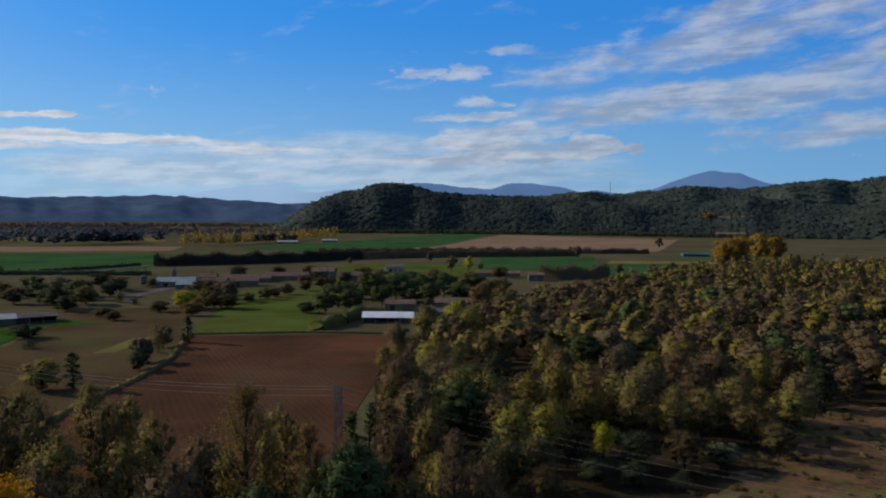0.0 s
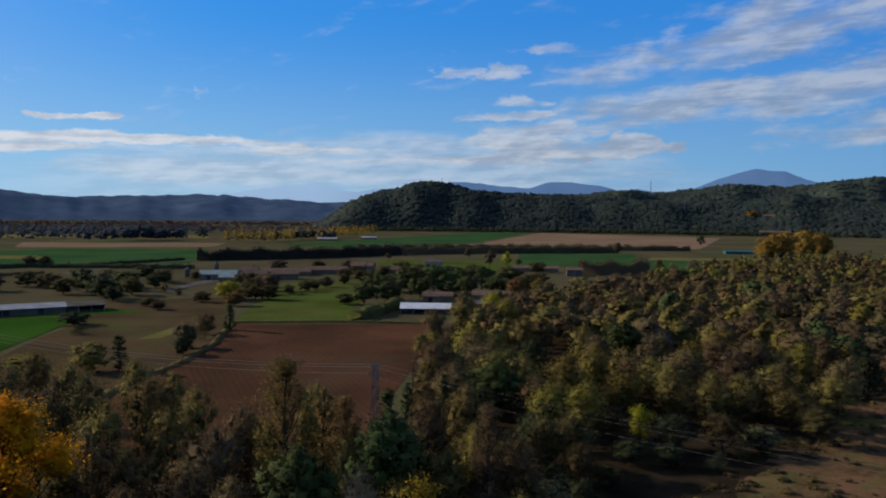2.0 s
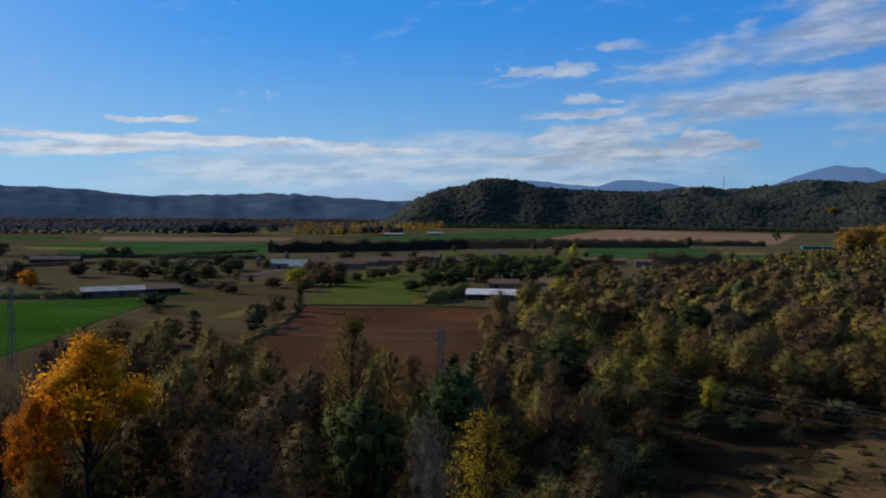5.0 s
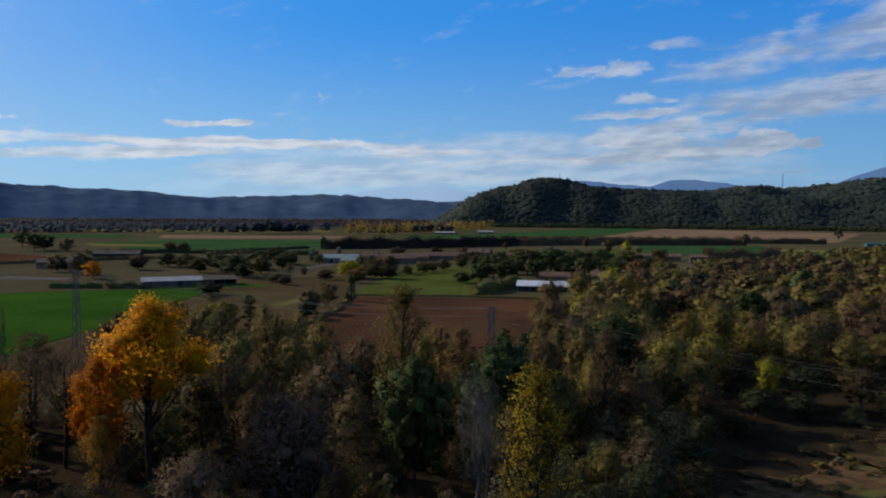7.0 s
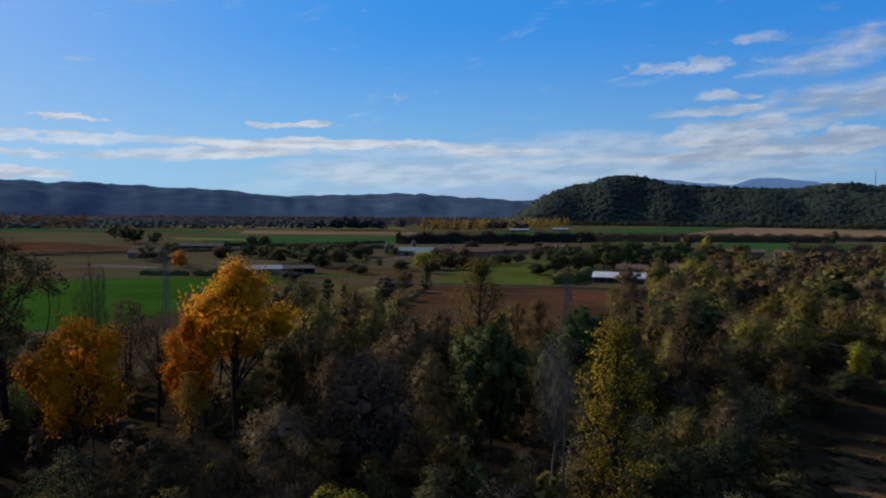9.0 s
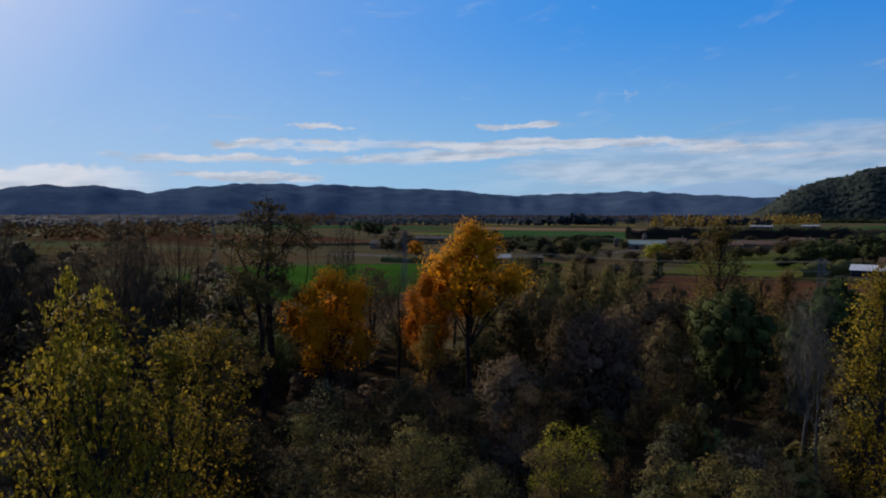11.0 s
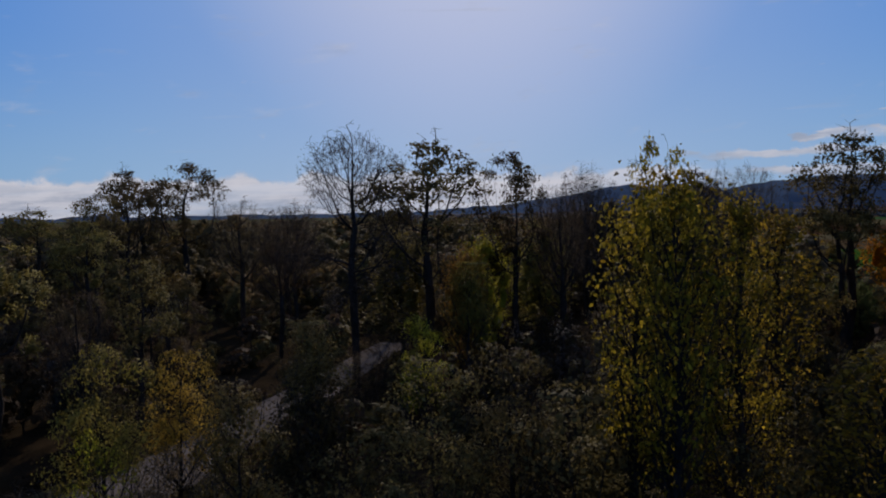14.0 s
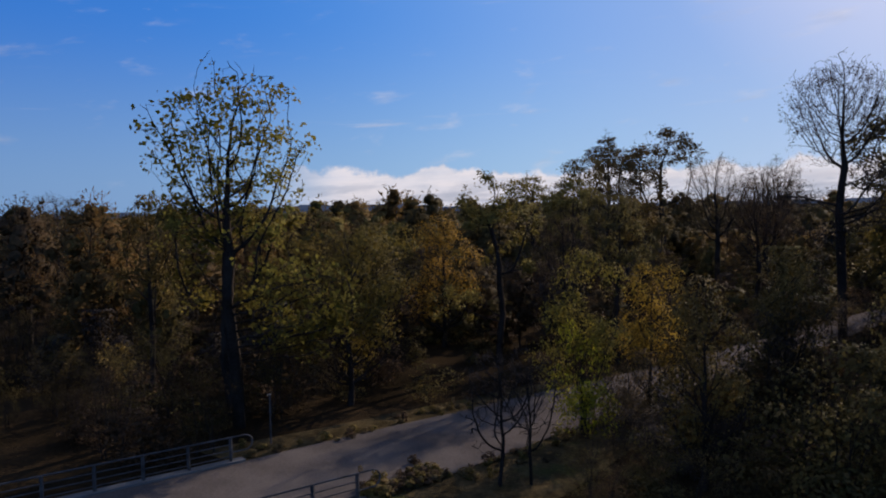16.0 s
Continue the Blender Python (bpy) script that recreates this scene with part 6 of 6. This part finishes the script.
for x, y, h, w in ((-26.4, -12.6, 6.0, 4.2), (-26.9, -11.4, 6.4, 3.4)):
    plant("sapling_near", x, y, h, "grey", w)


def edge_weeds():
    r = random.Random(31)
    rows = [((-27, -14.9), (-47.5, -4.2)), ((-26.2, -24.9), (-52, -7.4)), ((-47.5, -4.2), (-83.5, 15.6)), ((-52, -7.4), (-85, 11.8)), ((-27, -14.9), (-23.6, -17.2))]
    for color, n, tall in (("olive", 150, 0.55), ("brown", 170, 0.4), ("umber", 110, 0.5)):
        items = []
        for _ in range(n):
            (x1, y1), (x2, y2) = r.choice(rows)
            t, off = r.random(), abs(r.gauss(0, 0.9)) - 0.15
            side = 1 if (x1, y1) != (-26.2, -24.9) and (x1, y1) != (-52, -7.4) else -1
            d = Vector((y2 - y1, x1 - x2)).normalized() * side
            items.append(("far_bush", x1 + (x2 - x1) * t + d.x * off, y1 + (y2 - y1) * t + d.y * off, 0.05, tall * r.uniform(0.4, 1.2), r.uniform(0.35, 0.95)))
        thicket("weeds", items, LEAF[color], NAMES[color][0] + " weeds and fallen leaves along the edge of the lane", "weeds")


edge_weeds()
brush = random.Random(55)
for _ in range(110):
    a, d = brush.uniform(7, 46), brush.uniform(26, 78)
    x, y = -math.sin(radians(a)) * d, math.cos(radians(a)) * d
    if any((x - px) ** 2 + (y - py) ** 2 < (1.2 + 0.4 * pr) ** 2 for px, py, pr in PLANTED):
        continue
    color = brush.choice(("brown", "grey", "pale", "olive", "brown", "rust", "umber"))
    plant("shrub_near" if color in ("pale", "olive") else "twiggy_near", x, y, brush.uniform(3.5, 7.5), color)
shade = random.Random(77)
for _ in range(170):
    x, y = shade.uniform(-62, -24), shade.uniform(-62, -27)
    if off_road(x, y) > 6 and y < -0.7 * x - 46.5 + 3 and not any((x - px) ** 2 + (y - py) ** 2 < 5 for px, py, pr in PLANTED):
        plant("shrub_near" if shade.random() < 0.4 else "twiggy_near", x, y, shade.uniform(2.6, 6), shade.choice(("umber", "twig", "dusk")))
for _ in range(90):     # the dark brush below the lane
    x, y = shade.uniform(-39, -24), shade.uniform(-9.5, 4)
    if off_road(x, y) > 4 and not any((x - px) ** 2 + (y - py) ** 2 < 2.2 for px, py, pr in PLANTED):
        plant("shrub_near" if shade.random() < 0.35 else "twiggy_near", x, y, shade.uniform(1.5, 2.6) if x < -29 else shade.uniform(2.0, 3.4), shade.choice(("umber", "twig", "twig", "dusk")), shade.uniform(2.2, 3.4))


# ---- power line ----
M["galv"] = surface("pylon_steel", (0.13, 0.12, 0.105), (0.21, 0.19, 0.17), 1.0, 0.7, 0.05, 20.0, 1.0)
M["cable"] = surface("cable", (0.17, 0.15, 0.13), (0.26, 0.23, 0.20), 1.0, 0.8, 0.0, 20.0, 1.0)


def pylon(x, y, high, turn):
    top = tagged(new("pylon"), "grey steel lattice pylon of a power line", "pylon", "pylons of the power line")
    top.matrix_basis = pose(x, y, 0, 0, 0, turn)
    foot, head = 0.62, 0.3
    for sx in (-1, 1):
        for sy in (-1, 1):
            bm = bmesh.new()
            bar(bm, (sx * foot, sy * foot, -0.3), (sx * head, sy * head, high), 0.09)
            part("leg", bm, M["galv"], top)
    for side in range(4):
        bm = bmesh.new()
        steps = 11
        for i in range(steps):
            z0, z1 = high * i / steps, high * (i + 1) / steps
            w0, w1 = foot + (head - foot) * i / steps, foot + (head - foot) * (i + 1) / steps
            c, s = ((1, 0), (0, 1), (-1, 0), (0, -1))[side]
            k = 1 if i % 2 else -1
            a = (c * w0 - s * w0 * k, s * w0 + c * w0 * k, z0)
            b = (c * w1 + s * w1 * k, s * w1 - c * w1 * k, z1)
            bar(bm, a, b, 0.06)
        part("bracing", bm, M["galv"], top)
    for z, w in ((high - 0.2, 1.0), (high - 1.6, 1.15)):
        bm = bmesh.new()
        bar(bm, (-w, 0, z), (w, 0, z), 0.12)
        bar(bm, (-w, 0, z), (0, 0, z + 0.5), 0.06)
        bar(bm, (w, 0, z), (0, 0, z + 0.5), 0.06)
        part("crossarm", bm, M["galv"], top)
    return top


def cable(a, b, sag, thick):
    bm = bmesh.new()
    pts = [Vector(a).lerp(Vector(b), t / 16) - Vector((0, 0, sag * 4 * (t / 16) * (1 - t / 16))) for t in range(17)]
    rod(bm, pts, thick, 4)
    me = bpy.data.meshes.new("power_cable")
    bm.to_mesh(me)
    bm.free()
    me.materials.append(M["cable"])
    tagged(new("power_cable", me), "thin sagging power cable between pylons", "cable", "cables of the power line")


PYLONS = [(-12.4, 110, 14.6, -16), (-100, 136, 16.5, -16), (80, 48, 14.6, -30), (-196, 164, 16.5, -16)]
for x, y, h, turn in PYLONS:
    pylon(x, y, h, turn)
for i, j in ((0, 1), (0, 2), (1, 3)):
    (x1, y1, h1, _), (x2, y2, h2, _) = PYLONS[i], PYLONS[j]
    side = Vector((y2 - y1, x1 - x2)).normalized()
    for off, dz in ((1.0, 0.2), (-1.0, 0.2), (1.15, 1.6)):
        cable((x1 + side.x * off, y1 + side.y * off, h1 - dz), (x2 + side.x * off, y2 + side.y * off, h2 - dz), 2.2, 0.009 if x2 > x1 else 0.022)


# ---- farm buildings ----
M["pale_roof"] = surface("pale_metal_roof", (0.25, 0.245, 0.235), (0.37, 0.36, 0.345), 1.0, 0.7, 0.2, 6.0, 0.3)
M["white_roof"] = surface("white_metal_roof", (0.50, 0.50, 0.49), (0.64, 0.635, 0.62), 1.0, 0.5, 0.2, 6.0, 0.3)
M["grey_roof"] = surface("grey_roof", (0.10, 0.085, 0.068), (0.15, 0.13, 0.105), 1.0, 0.8, 0.3, 6.0, 0.3)
M["teal_roof"] = surface("pale_teal_roof", (0.17, 0.22, 0.20), (0.25, 0.30, 0.275), 1.0, 0.6, 0.2, 6.0, 0.3)
M["tile_roof"] = surface("clay_tile_roof", (0.11, 0.072, 0.05), (0.18, 0.118, 0.085), 1.0, 0.85, 0.4, 6.0, 0.4)
M["plaster"] = surface("plaster", (0.15, 0.115, 0.072), (0.23, 0.18, 0.12), 1.0, 0.9, 0.2, 5.0, 0.3)
M["cream"] = surface("cream_plaster", (0.32, 0.27, 0.13), (0.42, 0.36, 0.20), 1.0, 0.9, 0.2, 5.0, 0.3)
M["dark_wall"] = surface("dark_boards", (0.035, 0.03, 0.028), (0.07, 0.06, 0.055), 1.0, 0.85, 0.3, 8.0, 0.5)
M["glass"] = surface("dark_glass", (0.02, 0.024, 0.03), (0.03, 0.035, 0.04), 1.0, 0.12, 0.0, 3.0, 0.5, spec=0.6)


def box(bm, x0, x1, y0, y1, z0, z1):
    vs = [bm.verts.new(p) for p in ((x0, y0, z0), (x1, y0, z0), (x1, y1, z0), (x0, y1, z0), (x0, y0, z1), (x1, y0, z1), (x1, y1, z1), (x0, y1, z1))]
    for f in ((3, 2, 1, 0), (4, 5, 6, 7), (0, 1, 5, 4), (1, 2, 6, 5), (2, 3, 7, 6), (3, 0, 4, 7)):
        bm.faces.new([vs[i] for i in f])


def building(name, x, y, turn, long, deep, eave, ridge, wall, roof, label, windows=0, doors=0, chimney=False, open_front=False):
    """A gabled building: walls with gables, a roof with overhang, windows and doors on the front (-y)."""
    top = tagged(new(name), label, "building")
    top.matrix_basis = pose(x, y, 0, 0, 0, turn)
    a, b = long / 2, deep / 2
    bm = bmesh.new()
    prof = [(-b, 0), (b, 0), (b, eave), (0, ridge), (-b, eave)]
    l = [bm.verts.new((-a, p, q)) for p, q in prof]
    r = [bm.verts.new((a, p, q)) for p, q in prof]
    bm.faces.new(l[::-1])
    bm.faces.new(r)
    for i in range(5):
        if i not in (2, 3) and not (open_front and i == 4):
            j = (i + 1) % 5
            bm.faces.new((l[i], l[j], r[j], r[i]))
    part("wall", bm, wall, top)
    bm = bmesh.new()
    o, t = 0.5, 0.16
    k = (ridge - eave) / b
    prof = [(-b - o, eave - k * o), (0, ridge), (b + o, eave - k * o), (b + o, eave - k * o + t), (0, ridge + t), (-b - o, eave - k * o + t)]
    l = [bm.verts.new((-a - 0.4, p, q + 0.02)) for p, q in prof]
    r = [bm.verts.new((a + 0.4, p, q + 0.02)) for p, q in prof]
    bm.faces.new(l)
    bm.faces.new(r[::-1])
    for i in range(6):
        j = (i + 1) % 6
        bm.faces.new((l[j], l[i], r[i], r[j]))
    part("roof", bm, roof, top)
    if open_front:
        n = max(3, int(long / 4.5))
        for i in range(n + 1):
            bm = bmesh.new()
            px = -a + 0.15 + (long - 0.3) * i / n
            box(bm, px - 0.12, px + 0.12, -b - 0.02, -b + 0.22, 0, eave)
            part("post", bm, M["concrete"], top)
        for i in range(n):
            bm = bmesh.new()
            p0, p1 = -a + 0.3 + (long - 0.3) * i / n, -a + (long - 0.3) * (i + 1) / n
            box(bm, p0, p1, -b + 0.05, -b + 0.15, 0, eave * (0.35 if i % 3 else 0.9))
            part("panel", bm, wall, top)
    for i in range(windows):
        bm = bmesh.new()
        px = -a + long * (i + 0.6) / (windows + 0.2)
        box(bm, px - 0.65, px + 0.65, -b - 0.05, -b + 0.02, 1.0, 2.3)
        w = part("window", bm, M["white_roof"], top, "pale window frame")
        bm = bmesh.new()
        box(bm, px - 0.52, px + 0.52, -b - 0.07, -b - 0.03, 1.12, 2.18)
        part("pane", bm, M["glass"], w)
    for i in range(doors):
        bm = bmesh.new()
        px = -a + long * (i + 0.25) / max(1, doors)
        box(bm, px - 0.9, px + 0.9, -b - 0.06, -b + 0.02, 0, 2.2)
        part("door", bm, M["dark_wall"], top, "dark door")
    if chimney:
        bm = bmesh.new()
        box(bm, a * 0.4, a * 0.4 + 0.7, 0.3, 1.0, ridge - 0.6, ridge + 1.2)
        part("chimney", bm, M["plaster"], top)
    return top


def silo(x, y, r, high):
    top = tagged(new("silo"), "grey metal feed silo beside the farm", "silo", "silos of the farm")
    top.location = (x, y, 0)
    bm = bmesh.new()
    v, f = tubes([([Vector((0, 0, z)) for z in (1.2, 2.2, high * 0.8, high)], [r * 0.4, r, r, r * 0.15])], 14)
    vs = [bm.verts.new(p) for p in v]
    for q in f:
        bm.faces.new([vs[i] for i in q])
    part("tank", bm, M["grey_roof"], top)
    for k in range(4):
        bm = bmesh.new()
        c, s = math.cos(k * 1.57 + 0.78) * r * 0.85, math.sin(k * 1.57 + 0.78) * r * 0.85
        bar(bm, (c, s, -0.1), (c, s, 2.6), 0.15)
        part("leg", bm, M["steel"], top)


building("shed", -13.2, 278, 0, 18, 9, 2.1, 3.5, M["dark_wall"], M["white_roof"], "long open shed with a bright white metal roof", open_front=True)
building("barn", -151.5, 262, 34, 21, 10, 2.3, 3.4, M["grey_roof"], M["pale_roof"], "long low barn with a pale metal roof", doors=2)
building("barn", -137.6, 271.4, 34, 13, 9, 2.3, 3.2, M["dark_wall"], M["grey_roof"], "dark open barn joined to a pale-roofed barn", open_front=True)
building("barn", -130, 402, 10, 19, 10, 3.0, 4.8, M["plaster"], M["teal_roof"], "farm barn with a pale teal metal roof", windows=5, doors=1)
building("barn", -120, 391, 10, 12, 7, 2.4, 3.6, M["plaster"], M["teal_roof"], "small farm shed with a pale teal roof", windows=2)
silo(-137, 419, 1.4, 8.5)
silo(-146, 399, 1.7, 6.5)
building("shed", -110, 400, 14, 12, 8, 3.2, 4.6, M["dark_wall"], M["tile_roof"], "dark wooden shed with a dull red roof beside the farm", open_front=True)
building("shed", -96, 408, 12, 14, 8, 3.0, 4.6, M["plaster"], M["tile_roof"], "low farm shed with a brown tiled roof", doors=1)
building("house", -117, 414, 6, 9, 8, 4.2, 6.0, M["cream"], M["tile_roof"], "pale farmhouse behind the teal barn", windows=2, chimney=True)
building("barn", -100, 432, 8, 26, 10, 2.4, 4.0, M["plaster"], M["tile_roof"], "long farm building with a dull brown roof")
building("barn", -80, 446, 8, 24, 10, 2.6, 4.4, M["plaster"], M["tile_roof"], "low farm building with a clay tile roof")
building("house", -20, 510, 4, 12, 8, 3.6, 5.4, M["cream"], M["grey_roof"], "small cream house with a grey roof", windows=3, doors=1, chimney=True)
building("house", -43, 443, 5, 13, 9, 3.4, 5.2, M["plaster"], M["tile_roof"], "low farmhouse with a clay tile roof", windows=3, doors=1)
building("house", -62, 470, -5, 14, 9, 3.6, 5.6, M["plaster"], M["tile_roof"], "farmhouse with a clay tile roof among trees", windows=3, chimney=True)
building("house", -10, 312, 0, 12, 7, 2.8, 4.2, M["plaster"], M["tile_roof"], "small outbuilding with a brown tile roof", doors=1)
building("house", 12, 318, -4, 15, 8, 2.8, 4.4, M["plaster"], M["tile_roof"], "low farmhouse with a tiled roof behind the shed", windows=2)
building("house", 4, 292, -4, 11, 6, 2.2, 3.2, M["plaster"], M["grey_roof"], "grey-roofed lean-to beside the shed", doors=1)
building("house", 66, 452, -4, 9, 7, 3.8, 5.0, M["grey_roof"], M["tile_roof"], "tall grey farm building beside a hedge", windows=1)
building("barn", 46, 482, -8, 28, 8, 2.4, 3.8, M["plaster"], M["tile_roof"], "long low brick-coloured barn in the meadow")
M["deep_teal"] = surface("deep_teal_sheeting", (0.03, 0.09, 0.095), (0.05, 0.13, 0.135), 1.0, 0.6, 0.2, 6.0, 0.3)
building("greenhouse", 262, 733, -4, 26, 10, 2.2, 3.2, M["deep_teal"], M["deep_teal"], "long greenhouse with a teal roof")
building("house", 545, 1352, -18, 50, 20, 7, 10, M["plaster"], M["tile_roof"], "big pale farmhouse at the foot of the hill", windows=6)
building("greenhouse", -170, 948, 8, 24, 10, 2.2, 3.6, M["grey_roof"], M["pale_roof"], "low pale greenhouse in front of the poplars")
building("greenhouse", -126, 1010, 8, 20, 10, 2.2, 3.6, M["grey_roof"], M["pale_roof"], "low pale greenhouse near the tree row")
building("barn", -267, 404, 15, 26, 9, 3, 4.5, M["dark_wall"], M["grey_roof"], "long low barn with a grey roof")
building("barn", -250, 330, 15, 18, 9, 3, 4.5, M["plaster"], M["grey_roof"], "grey-roofed farm shed beside a yard")
sheet("yard", [(-246, 268), (-202, 270), (-208, 282), (-240, 284)], M["gravel"], 0.12, "pale gravel farm yard", "ground")
sheet("field", [(-270, 150), (-215, 200), (-225, 262), (-300, 250), (-420, 230), (-400, 120)], M["stubble"], 0.06, "dull brown field beyond the trees", "field")
sheet("field", [(-560, 300), (-330, 290), (-300, 400), (-420, 460), (-620, 420)], M["brown"], 0.07, "dark ploughed field beyond the farm", "field")
sheet("field", [(-378, 536), (-300, 545), (-330, 580), (-410, 575)], M["straw"], 0.16, "bright yellow-green strip of meadow", "field")


# ---- on the hill ----
def mast(a, r, z, high):
    top = tagged(new("radio_mast"), "slim grey lattice radio mast on the wooded hill", "mast", "masts on the hill")
    top.location = (-math.sin(radians(a)) * r, math.cos(radians(a)) * r, z)
    for k in range(3):
        bm = bmesh.new()
        c, d = math.cos(k * 2.094), math.sin(k * 2.094)
        bar(bm, (c * 0.9, d * 0.9, -6), (c * 0.4, d * 0.4, high), 0.28)
        part("leg", bm, M["galv"], top)
    bm = bmesh.new()
    for i in range(8):
        z0, z1 = high * i / 8, high * (i + 1) / 8
        for k in range(3):
            bar(bm, (math.cos(k * 2.094) * 0.7, math.sin(k * 2.094) * 0.7, z0), (math.cos((k + 1) * 2.094) * 0.6, math.sin((k + 1) * 2.094) * 0.6, z1), 0.16)
    part("bracing", bm, M["galv"], top)


mast(1.7, 1700, 96, 16)
mast(-13.6, 1690, 86, 24)
for a, r, z, size in ((-14.2, 1585, 34, 1.0), (-13.2, 1590, 35, 0.8), (-21.5, 1570, 29, 1.0), (-23.0, 1560, 30, 0.9)):
    h = building("house", -math.sin(radians(a)) * r, math.cos(radians(a)) * r, a, 24 * size, 11 * size, 7, 9.5, M["plaster"], M["tile_roof"], "pale country house among the trees of the hill", windows=4)
    h.location.z = z
